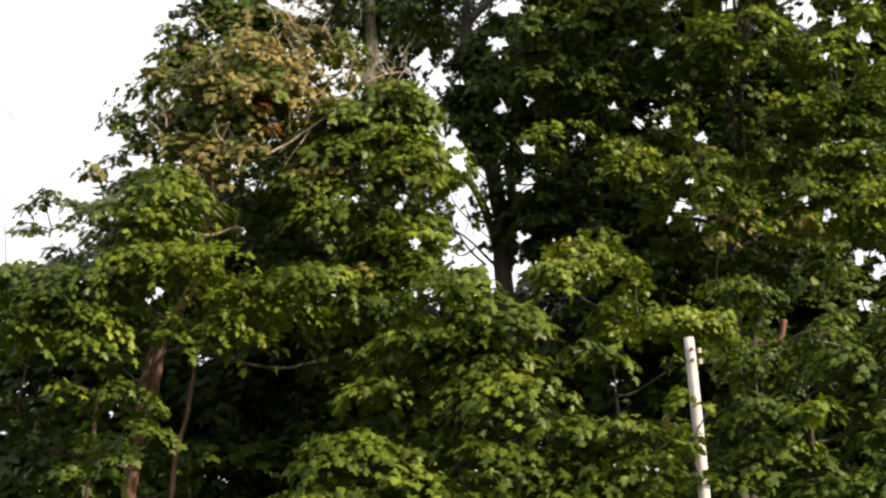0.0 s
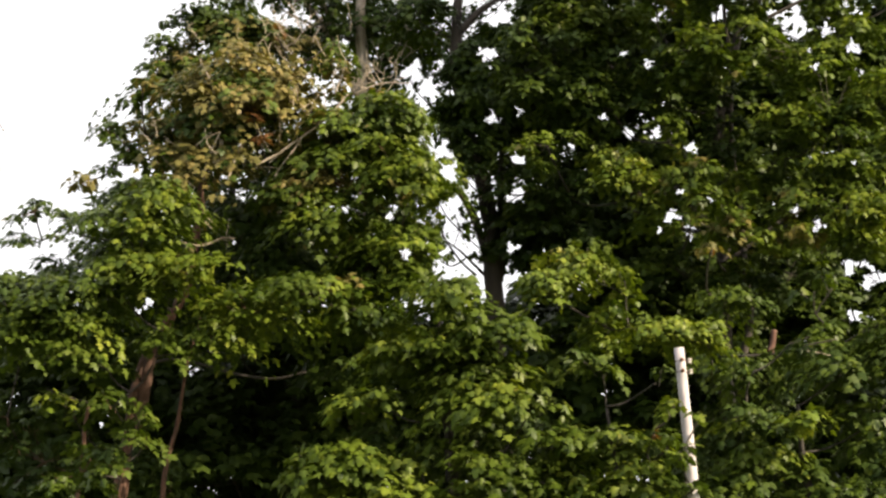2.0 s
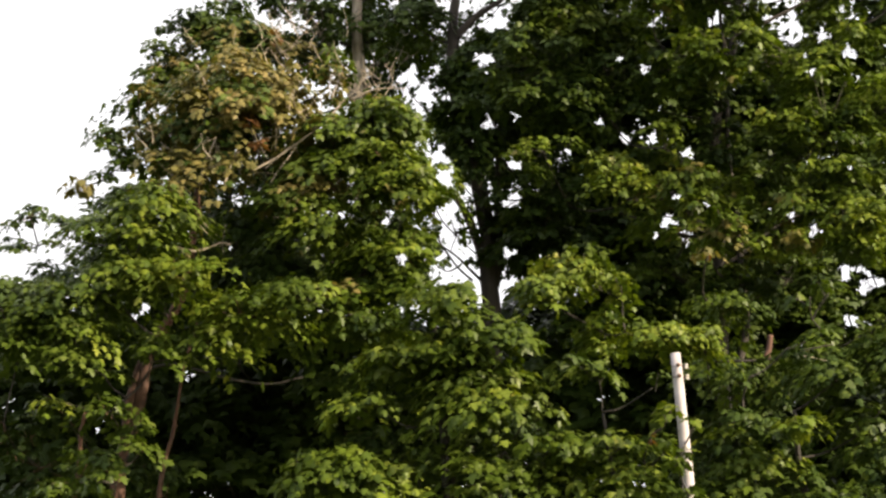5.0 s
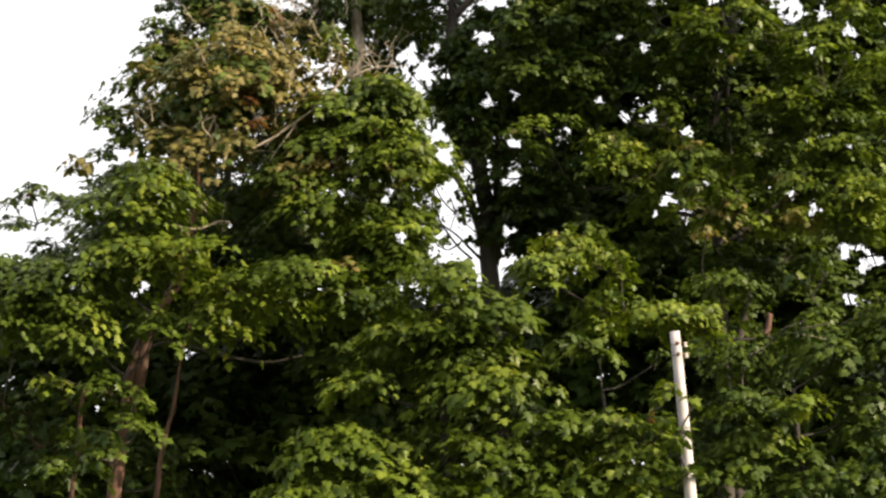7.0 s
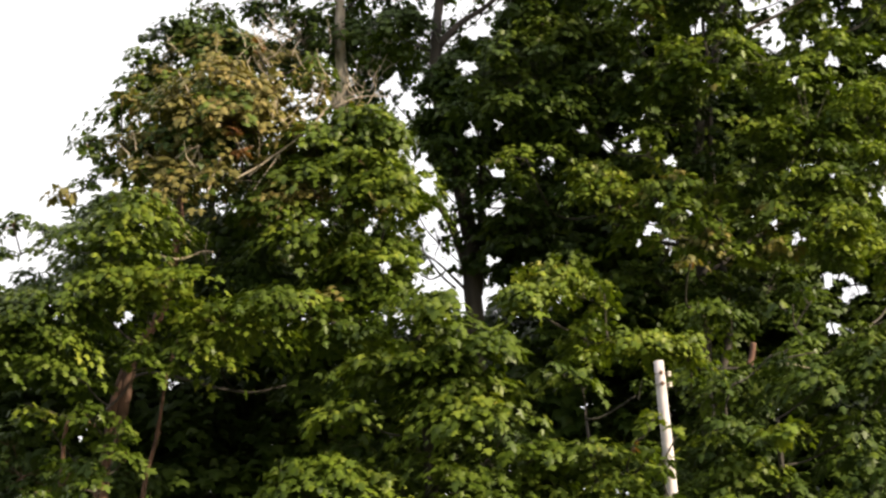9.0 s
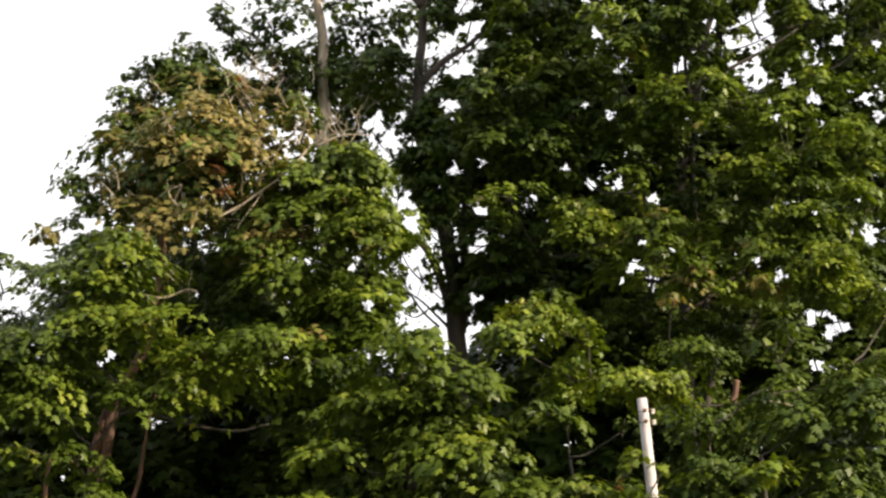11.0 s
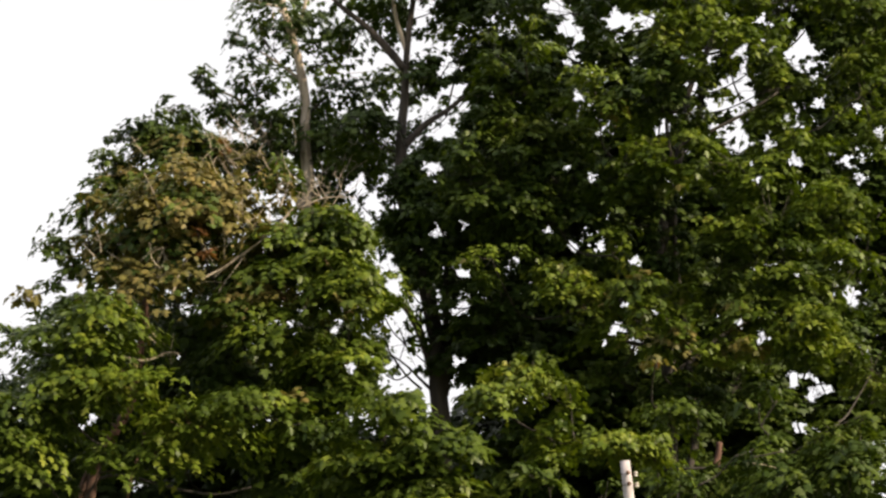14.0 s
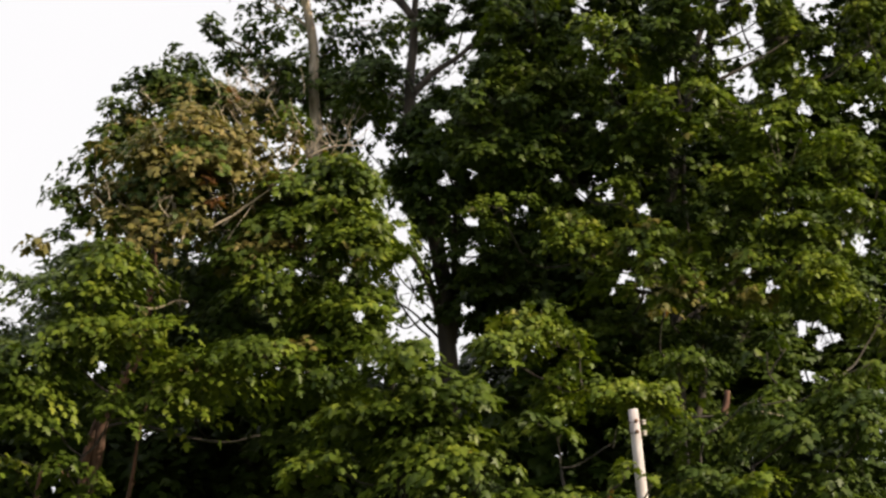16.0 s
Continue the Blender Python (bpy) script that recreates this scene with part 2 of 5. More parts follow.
def twig_mesh(name, a, b, r):
    """Thin three-sided twigs from a to b."""
    n = len(a)
    d = unit(b - a)
    s = unit(np.cross(d, np.array([0.3, 0.2, 1.0])))
    u = np.cross(d, s)
    ring = []
    for k in range(3):
        o = math.cos(k * 2.0944) * s + math.sin(k * 2.0944) * u
        ring += [a + o * r, b + o * r * 0.4]
    co = np.stack(ring, 1)
    quads = np.array([(0, 2, 3, 1), (2, 4, 5, 3), (4, 0, 1, 5)])
    idx = (np.arange(n)[:, None, None] * 6 + quads[None]).reshape(-1)
    me = bpy.data.meshes.new(name)
    me.vertices.add(n * 6)
    me.vertices.foreach_set("co", co.reshape(-1).astype(np.float32))
    me.loops.add(n * 12)
    me.loops.foreach_set("vertex_index", idx.astype(np.int32))
    me.polygons.add(n * 3)
    me.polygons.foreach_set("loop_start", np.arange(0, n * 12, 4, dtype=np.int32))
    me.update(calc_edges=True)
    return me


def outside_view_chinks(at, size):
    """Which leaves lie clear of the chinks as seen from EYE; their rims are ragged."""
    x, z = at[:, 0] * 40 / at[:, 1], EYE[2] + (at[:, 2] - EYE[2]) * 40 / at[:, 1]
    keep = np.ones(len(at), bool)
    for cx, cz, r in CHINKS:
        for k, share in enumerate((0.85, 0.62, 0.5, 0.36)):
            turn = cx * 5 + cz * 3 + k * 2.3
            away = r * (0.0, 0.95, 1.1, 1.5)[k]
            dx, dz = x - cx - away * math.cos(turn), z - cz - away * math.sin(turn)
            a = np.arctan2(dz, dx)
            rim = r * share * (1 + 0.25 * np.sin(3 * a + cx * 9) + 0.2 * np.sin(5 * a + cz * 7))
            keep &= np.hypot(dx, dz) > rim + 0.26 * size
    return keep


class Tree:
    """A broadleaved tree: an Empty at the foot, a trunk, limbs to its boughs, twigs, and a crown of leaf sprays."""

    def __init__(self, name, foot, label, bark=None, leaf=0.15, clumped=True):
        self.root = new(name)
        self.root.location = foot
        tagged(self.root, label, "tree", "trees of the grove")
        self.bark, self.leaf, self.clumped = bark or BARK, leaf, clumped
        self.spine, self.boughs, self.tufts, self.heads = [], [], [], []

    def trunk(self, pts, r0, r1, bark=None, label="", main=True, name="trunk"):
        limb(self.root, pts, r0, r1, bark or self.bark, name, label, 12, 0.14, r0 * 0.5 if main else 0.0)
        if main:
            self.spine = smooth_path(pts)

    def limb(self, pts, r0, r1, bark=None, label=""):
        limb(self.root, pts, r0, r1, bark or self.bark, "limb", label, 7)

    def bough(self, x, y, z, rx, rz, dens=1.0, mix=0, ry=None):
        """A leafy bough: its middle, its half width and half height, how dense, and which leaves (index or {index: share})."""
        self.boughs.append((x, y, z, rx, ry or (rx if rx < 0.3 else min(1.3, max(0.5, 0.5 * (rx + rz)))), rz, dens, mix if type(mix) is dict else {mix: 1.0}))

    def mass(self, x, y, z, rx, ry, rz, fill, mix, tuft=0.32):
        """A loose mass of small tufts on twigs round one bough: its middle, half sizes, how full, which leaves, a tuft's half width."""
        r = random.Random(int(abs(x) * 977 + z * 131 + y))
        self.heads.append((x, y, z))
        for _ in range(int(fill * math.pi * rx * rz / (0.62 * tuft) ** 2 / math.pi) + 1):
            d = Vector((r.gauss(0, 1), r.gauss(0, 1), r.gauss(0, 1))).normalized() * r.random() ** 0.45
            w = tuft * r.uniform(0.65, 1.35)
            self.tufts.append((x + d.x * rx, y + d.y * ry, z + d.z * rz, w, w, w * 0.6, 1.0, mix if type(mix) is dict else {mix: 1.0}, (x, y, z)))

    def bare(self, x, y, z, spread, count, length, bark=None, label="bleached bare twig"):
        """Crooked leafless twigs that stick up out of the crown."""
        for _ in range(count):
            a = Vector((x + random.uniform(-1, 1) * spread, y + random.uniform(-0.3, 0.3), z + random.uniform(-0.6, 0.6) * spread))
            d = Vector((random.uniform(-0.8, 0.8), random.uniform(-0.4, 0.2), random.uniform(0.3, 1.0))).normalized()
            n = random.uniform(0.6, 1.2) * length
            m = a + d * n * 0.5 + Vector((random.uniform(-0.12, 0.12), 0, random.uniform(-0.08, 0.08))) * n
            e = a + d * n + Vector((random.uniform(-0.3, 0.3), 0, 0.1)) * n
            limb(self.root, [a, m, e], 0.008, 0.003, bark or DEAD, "twig", label, 5, 0.2)
            if random.random() < 0.7:
                limb(self.root, [m, m + Vector((random.uniform(-0.25, 0.25), -0.05, 0.2)) * n, m + Vector((random.uniform(-0.45, 0.45), -0.05, 0.38)) * n], 0.007, 0.003, bark or DEAD, "twig", label, 5, 0.2)

    def skeleton(self):
        """Limbs that fork from the trunk, and from one another, towards each bough."""
        pts = list(self.spine)
        for x, y, z, *_ in sorted(self.boughs + self.heads, key=lambda q: min((v - Vector(q[:3])).length for v in self.spine)):
            e = Vector((x, y, z))
            s = min(pts, key=lambda v: (v - e).length + 1.5 * max(0.0, v.z - z + 0.35))
            far = (e - s).length
            if far < 0.3:
                continue
            mid = s.lerp(e, 0.5) + Vector((random.uniform(-0.1, 0.1), random.uniform(0.05, 0.3), -0.06)) * far
            limb(self.root, [s, mid, e], min(0.036, 0.012 + 0.006 * far), 0.010, SHADED_BARK, "limb", "", 6)
            pts += [s.lerp(mid, 0.5), mid, mid.lerp(e, 0.5), e]

    def grow(self):
        global rng
        base = np.array(self.root.location)
        rng = np.random.default_rng(int(abs(base[0]) * 1000 + base[1] * 10))
        random.seed(int(abs(base[0]) * 1000))
        at, tip, nor, size, mats, ta, tb = [], [], [], [], [], [], []
        if self.spine:
            self.skeleton()
        for x, y, z, rx, ry, rz, dens, mix, *head in self.boughs + self.tufts:
            c, rad = np.array((x, y, z)), np.array((rx, ry, rz))
            area = 4 * math.pi * ((rx * ry) ** 1.6 / 3 + (rx * rz) ** 1.6 / 3 + (ry * rz) ** 1.6 / 3) ** (1 / 1.6)
            n = int(area * SPRAYS * dens) + (2 if rx > 0.3 else 1)
            d = unit(rng.normal(size=(n, 3)))
            d[:, 2] = np.where((d[:, 2] < -0.35) & (rng.random(n) < 0.5), -d[:, 2], d[:, 2])
            p = c + d * rad * rng.uniform(0.3, 1.0, (n, 1)) ** 0.5
            keep = np.array([noise.noise(Vector(q) * 1.25) + 0.35 * noise.noise(Vector(q) * 3.1) for q in p]) > (-0.10 if self.clumped else -0.5)
            if not keep.any():
                keep[0] = True
            p, d = p[keep], d[keep]
            ns = len(p)
            # each spray is a flat, drooping tier of leaves that reaches outwards
            flat = unit(d * np.array((1.0, 1.0, 0.0)) + 1e-4)
            face = unit(flat * rng.uniform(0.0, 0.45, (ns, 1)) + np.array((0, 0, 1.0)) + rng.normal(size=(ns, 3)) * 0.13)
            e1 = unit(np.cross(face, np.array((0.31, 0.87, 0.12))))
            e2 = np.cross(face, e1)
            span = rng.uniform(0.34, 0.78, ns) * min(1.0, 0.1 + 1.2 * rx)
            per = (rng.uniform(60, 92, ns) * (span / 0.5) ** 1.6 * (0.15 / self.leaf) ** 1.9).astype(int) + 1
            si = np.repeat(np.arange(ns), per)
            m = len(si)
            rho, phi = rng.random(m) ** 0.5, rng.random(m) * 2 * math.pi
            rho *= 1 + 0.25 * np.sin(phi * 3 + si) + 0.18 * np.sin(phi * 5 + 2.3 * si)
            out = np.cos(phi)[:, None] * e1[si] + np.sin(phi)[:, None] * e2[si]
            droop = rho ** 2 * span[si] * rng.uniform(0.15, 0.55, m)
            q = p[si] + out * (rho * span[si])[:, None] - np.array((0, 0, 1.0)) * droop[:, None] + face[si] * rng.normal(size=(m, 1)) * 0.04
            at.append(q)
            tip.append(unit(out * 0.9 + flat[si] * 0.3 + np.array((0, 0, -0.7)) * (0.1 + rho)[:, None] + rng.normal(size=(m, 3)) * 0.3))
            nor.append(unit(face[si] + (out + flat[si] * 0.4) * (rho ** 2 * 0.6)[:, None] + rng.normal(size=(m, 3)) * 0.25))
            size.append(self.leaf * rng.uniform(0.42, 1.3, m))
            kinds, share = list(mix), np.array(list(mix.values()), float)
            pick = rng.choice(kinds, ns, p=share / share.sum())
            mats.append(np.where(rng.random(m) < 0.93, pick[si], rng.choice(kinds, m, p=share / share.sum())))
            if head:
                ta.append(np.array(head))
                tb.append(c[None])
            ta.append(c + (p - c) * np.array((0.3, 0.3, 0.2)) - np.array((0, 0, 0.1)))
            tb.append(p)
        at, tip, nor = np.concatenate(at), np.concatenate(tip), np.concatenate(nor)
        # leaves on the camera's sight lines through the chinks are dropped
        keep = outside_view_chinks(at + 0.5 * np.concatenate(size)[:, None] * tip, np.concatenate(size))
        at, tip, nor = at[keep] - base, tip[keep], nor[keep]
        me = leaf_mesh("crown", at, tip, nor, np.concatenate(size)[keep], np.concatenate(mats)[keep], LEAF if self.clumped else SHADE_LEAF)
        part("crown", me, LEAVES, self.root, kind="stuff")
        part("brushwood", twig_mesh("brushwood", np.concatenate(ta) - base, np.concatenate(tb) - base, 0.009), [self.bark], self.root, kind="stuff")


# ---- ground ----
bm = bmesh.new()
N = 60
grid = [[None] * (N + 1) for _ in range(N + 1)]
for i in range(N + 1):
    for j in range(N + 1):
        gx, gy = ((2 * i / N - 1) ** 3) * 1500, ((2 * j / N - 1) ** 3) * 1500 + 30
        grid[i][j] = bm.verts.new((gx, gy, 0.12 * noise.noise(Vector((gx * 0.11, gy * 0.11, 0))) - 0.1))
for i in range(N):
    for j in range(N):
        bm.faces.new((grid[i][j], grid[i + 1][j], grid[i + 1][j + 1], grid[i][j + 1]))
tagged(part("ground", bm_mesh("ground", bm), [GRASS]), "rough green grass under the trees", "ground", kind="structure")


# tall pale-barked tree with bare upper limbs behind the maples
grey_tree = Tree("tree", (-1.46, 42.00, -0.1), "tall pale-barked tree with bare upper limbs behind the maples", PALE_BARK, 0.125)
grey_tree.trunk([(-1.46, 42.00, -0.10), (-1.51, 42.00, 6.05), (-1.33, 42.00, 10.34), (-1.36, 42.00, 14.57), (-1.42, 42.00, 15.72), (-1.48, 42.00, 16.88), (-1.74, 42.00, 17.94), (-2.00, 42.00, 19.03), (-2.18, 42.00, 19.87)], 0.17, 0.04)
grey_tree.limb([(-1.48, 42.00, 16.88), (-2.04, 42.00, 17.37), (-2.49, 42.00, 17.61)], 0.034, 0.010, DEAD, label="bleached bare limb")
grey_tree.limb([(-1.69, 42.00, 17.84), (-1.44, 42.00, 18.44), (-1.39, 42.00, 19.15)], 0.05, 0.02, DEAD, label="bleached bare limb")
grey_tree.limb([(-1.47, 42.00, 14.25), (-1.86, 42.00, 15.11), (-2.42, 42.00, 16.03), (-2.70, 42.00, 16.44), (-3.09, 42.00, 16.67)], 0.085, 0.02, DEAD, label="bleached bare limb")
grey_tree.limb([(-2.25, 42.00, 15.63), (-2.69, 42.00, 15.86), (-3.19, 42.00, 16.09)], 0.032, 0.008, DEAD, label="bleached bare limb")
grey_tree.limb([(-2.47, 42.00, 16.09), (-2.37, 42.00, 16.55), (-2.43, 42.00, 16.85)], 0.026, 0.008, DEAD, label="bleached bare limb")
grey_tree.limb([(-1.92, 42.00, 18.44), (-2.50, 42.00, 18.61), (-2.95, 42.00, 18.73)], 0.03, 0.012, DEAD, label="bleached bare limb")
grey_tree.bough(-2.13, 42.00, 17.49, 0.63, 0.54, 0.29, {3: 0.6, 0: 0.4})
grey_tree.bough(-1.04, 42.00, 16.55, 0.87, 0.65, 0.29, {3: 0.6, 0: 0.4})
grey_tree.bough(-0.60, 42.00, 17.49, 0.65, 0.65, 0.29, {3: 0.6, 0: 0.4})
grey_tree.bough(-2.33, 42.00, 18.14, 0.45, 0.37, 0.29, {3: 0.6, 0: 0.4})
grey_tree.bough(-0.93, 42.00, 15.74, 0.97, 0.54, 0.29, {3: 0.6, 0: 0.4})
grey_tree.bough(-2.03, 42.00, 15.74, 0.65, 0.54, 0.29, {3: 0.6, 0: 0.4})
grey_tree.bough(-3.36, 42.00, 16.67, 0.17, 0.09, 0.11, {3: 0.6, 0: 0.4})
grey_tree.bough(-3.65, 42.00, 16.96, 0.13, 0.09, 0.11, {3: 0.6, 0: 0.4})
grey_tree.bough(-3.03, 42.00, 16.41, 0.19, 0.13, 0.15, {3: 0.6, 0: 0.4})
grey_tree.bough(-0.27, 42.00, 18.20, 0.76, 0.54, 0.29, {3: 0.6, 0: 0.4})
grey_tree.bough(-1.61, 42.00, 18.32, 0.76, 0.43, 0.29, {3: 0.6, 0: 0.4})
grey_tree.bough(-2.68, 42.00, 15.28, 0.65, 0.43, 0.29, {3: 0.6, 0: 0.4})
grey_tree.bough(-1.62, 42.00, 19.39, 0.87, 0.54, 0.29, {3: 0.6, 0: 0.4})
grey_tree.bough(-2.17, 42.00, 19.03, 0.49, 0.38, 0.29, {3: 0.6, 0: 0.4})
grey_tree.bough(-0.92, 42.00, 14.94, 0.65, 0.43, 0.19, {3: 0.6, 0: 0.4})
grey_tree.bough(-0.04, 42.00, 15.51, 0.54, 0.54, 0.27, {3: 0.6, 0: 0.4})
grey_tree.bough(-3.13, 42.00, 15.51, 0.54, 0.43, 0.29, {3: 0.6, 0: 0.4})
grey_tree.bough(-1.48, 42.00, 16.20, 0.54, 0.54, 0.29, {3: 0.6, 0: 0.4})
grey_tree.bough(-2.14, 44.00, 18.49, 1.36, 1.36, 0.15, {3: 0.6, 0: 0.4})
grey_tree.bough(-0.98, 44.00, 17.88, 1.36, 1.59, 0.15, {3: 0.6, 0: 0.4})
grey_tree.bough(-1.66, 44.00, 16.05, 1.36, 1.13, 0.15, {3: 0.6, 0: 0.4})
grey_tree.bough(-2.09, 44.00, 12.61, 1.47, 1.25, 0.15, {3: 0.6, 0: 0.4})
grey_tree.bough(-2.52, 44.00, 11.10, 1.81, 1.13, 0.15, {3: 0.6, 0: 0.4})
grey_tree.bough(-0.71, 42.50, 14.86, 0.55, 0.33, 0.3, {3: 0.6, 0: 0.4})
grey_tree.bough(-1.60, 42.50, 15.44, 0.55, 0.33, 0.3, {3: 0.6, 0: 0.4})
grey_tree.bough(-0.27, 42.50, 14.28, 0.44, 0.33, 0.3, {3: 0.6, 0: 0.4})
grey_tree.bough(-1.05, 42.50, 15.79, 0.66, 0.44, 0.3, {3: 0.6, 0: 0.4})
grey_tree.bough(-0.49, 42.50, 15.44, 0.55, 0.44, 0.25, {3: 0.6, 0: 0.4})
grey_tree.bough(-2.16, 42.50, 15.44, 0.44, 0.33, 0.3, {3: 0.6, 0: 0.4})
grey_tree.bough(-0.93, 42.50, 14.40, 0.55, 0.33, 0.4, {3: 0.6, 0: 0.4})
grey_tree.bough(-0.26, 42.50, 13.54, 0.38, 0.38, 0.4, {3: 0.6, 0: 0.4})
grey_tree.bough(0.01, 42.50, 12.80, 0.24, 0.24, 0.3, {3: 0.6, 0: 0.4})
grey_tree.bough(-1.38, 42.50, 14.86, 0.44, 0.33, 0.4, {3: 0.6, 0: 0.4})
grey_tree.bare(-1.11, 41.00, 14.39, 0.63, 8, 0.63)
grey_tree.bare(-2.44, 41.50, 15.80, 0.53, 5, 0.64)
grey_tree.mass(-3.54, 41.80, 16.87, 0.16, 0.25, 0.26, 0.7, {3: 0.7, 0: 0.3}, 0.15)
grey_tree.mass(-3.21, 41.80, 16.63, 0.23, 0.25, 0.19, 0.6, {3: 0.7, 0: 0.3}, 0.15)
grey_tree.mass(-2.90, 41.80, 16.23, 0.38, 0.25, 0.27, 0.8, {3: 0.7, 0: 0.3}, 0.15)
grey_tree.mass(-2.65, 41.80, 17.53, 0.25, 0.25, 0.36, 0.35, {3: 0.7, 0: 0.3}, 0.15)
grey_tree.mass(-2.47, 41.80, 16.72, 0.42, 0.25, 0.31, 0.5, {3: 0.7, 0: 0.3}, 0.15)
grey_tree.mass(-2.02, 41.80, 15.67, 0.52, 0.25, 0.42, 0.5, {3: 0.7, 0: 0.3}, 0.15)
grey_tree.grow()

# tall forked tree with a shaded trunk behind the maples
forked_tree = Tree("tree", (1.19, 40.50, -0.1), "tall forked tree with a shaded trunk behind the maples", SHADED_GREY_BARK, 0.125)
forked_tree.trunk([(1.19, 40.50, -0.10), (1.22, 40.50, 5.90), (1.10, 40.50, 10.35), (0.98, 40.50, 11.84), (0.64, 40.50, 13.14), (0.40, 40.50, 14.44), (0.49, 40.50, 15.77), (0.54, 40.50, 16.67), (0.69, 40.50, 18.04), (0.77, 40.50, 19.22)], 0.20, 0.03)
forked_tree.limb([(0.51, 40.50, 16.58), (0.06, 40.50, 17.15), (-0.53, 40.50, 17.72), (-1.01, 40.50, 18.18)], 0.09, 0.03)
forked_tree.limb([(0.47, 40.50, 15.01), (0.91, 40.50, 15.44), (1.29, 40.50, 15.74), (1.66, 40.50, 16.02)], 0.08, 0.04)
forked_tree.limb([(0.58, 40.50, 16.81), (0.33, 40.50, 17.72), (0.28, 40.50, 18.29)], 0.05, 0.03, PALE_BARK)
forked_tree.limb([(1.08, 40.50, 10.35), (0.81, 40.50, 11.30), (0.50, 40.50, 11.89), (0.17, 40.50, 12.16)], 0.1, 0.04, BARK)
forked_tree.limb([(1.20, 40.50, 10.24), (1.26, 40.50, 11.30), (1.24, 40.50, 12.71), (1.38, 40.50, 14.13)], 0.1, 0.04)
forked_tree.limb([(1.05, 40.50, 10.24), (0.58, 40.50, 10.77), (0.11, 40.50, 11.09)], 0.03, 0.012)
forked_tree.limb([(0.79, 40.50, 10.35), (0.48, 40.50, 10.66), (0.17, 40.50, 11.14), (0.06, 40.50, 11.73)], 0.025, 0.01)
forked_tree.limb([(0.58, 40.50, 10.66), (0.32, 40.50, 10.50), (0.06, 40.50, 10.66)], 0.02, 0.008)
forked_tree.bough(1.35, 40.50, 16.70, 0.73, 0.52, 0.35, {3: 0.6, 0: 0.4})
forked_tree.bough(2.16, 40.50, 17.38, 0.83, 0.63, 0.4, {3: 0.6, 0: 0.4})
forked_tree.bough(0.81, 40.50, 16.13, 0.52, 0.52, 0.25, {3: 0.6, 0: 0.4})
forked_tree.bough(1.02, 40.50, 14.79, 0.63, 0.52, 0.35, {3: 0.6, 0: 0.4})
forked_tree.bough(-0.25, 40.50, 15.24, 0.63, 0.63, 0.3, {3: 0.6, 0: 0.4})
forked_tree.bough(0.91, 40.50, 13.69, 0.63, 0.52, 0.25, {3: 0.6, 0: 0.4})
forked_tree.bough(1.01, 40.50, 12.71, 0.52, 0.42, 0.17, {3: 0.6, 0: 0.4})
forked_tree.bough(0.38, 40.50, 13.25, 0.42, 0.42, 0.2, {3: 0.6, 0: 0.4})
forked_tree.bough(0.59, 40.50, 12.27, 0.42, 0.31, 0.15, {3: 0.6, 0: 0.4})
forked_tree.bough(1.52, 40.50, 11.84, 0.52, 0.42, 0.15, {3: 0.6, 0: 0.4})
forked_tree.bough(1.25, 40.50, 17.95, 1.04, 0.52, 0.4, {3: 0.6, 0: 0.4})
forked_tree.bough(1.68, 40.50, 18.29, 1.25, 0.63, 0.4, {3: 0.6, 0: 0.4})
forked_tree.bough(-0.04, 40.50, 18.41, 0.94, 0.52, 0.4, {3: 0.6, 0: 0.4})
forked_tree.bough(0.17, 40.50, 14.24, 0.52, 0.42, 0.3, {3: 0.6, 0: 0.4})
forked_tree.bough(1.88, 43.00, 17.03, 1.33, 1.33, 0.15, {3: 0.6, 0: 0.4})
forked_tree.bough(1.30, 43.00, 14.90, 1.33, 1.11, 0.15, {3: 0.6, 0: 0.4})
forked_tree.bough(2.01, 43.00, 18.72, 1.66, 1.11, 0.15, {3: 0.6, 0: 0.4})
forked_tree.bough(-0.16, 43.00, 15.61, 0.50, 0.39, 0.5, {3: 0.7, 0: 0.3})
forked_tree.bough(0.18, 43.00, 14.78, 0.44, 0.39, 0.5, {3: 0.7, 0: 0.3})
forked_tree.bough(-0.49, 43.00, 14.90, 0.50, 0.39, 0.45, {3: 0.7, 0: 0.3})
forked_tree.bough(0.85, 43.00, 14.90, 0.50, 0.50, 0.5, {3: 0.7, 0: 0.3})
forked_tree.bough(0.07, 43.00, 14.09, 0.35, 0.35, 0.4, {3: 0.7, 0: 0.3})
forked_tree.bough(-0.27, 43.00, 16.32, 0.50, 0.39, 0.4, {3: 0.7, 0: 0.3})
forked_tree.bough(0.97, 43.00, 16.20, 0.50, 0.33, 0.7, {3: 0.7, 0: 0.3})
forked_tree.bough(1.37, 43.00, 16.49, 0.44, 0.33, 0.7, {3: 0.7, 0: 0.3})
forked_tree.bough(0.74, 43.00, 15.49, 0.39, 0.39, 0.6, {3: 0.7, 0: 0.3})
forked_tree.mass(0.40, 40.20, 12.62, 0.34, 0.25, 0.60, 0.7, {3: 0.7, 0: 0.3}, 0.15)
forked_tree.mass(0.48, 40.20, 11.13, 0.45, 0.25, 0.80, 0.22, {3: 0.7, 0: 0.3}, 0.15)
forked_tree.mass(0.06, 40.20, 11.76, 0.20, 0.25, 0.60, 0.4, {3: 0.7, 0: 0.3}, 0.15)
forked_tree.mass(0.99, 40.20, 11.66, 0.30, 0.25, 0.40, 0.3, {3: 0.7, 0: 0.3}, 0.15)
forked_tree.grow()

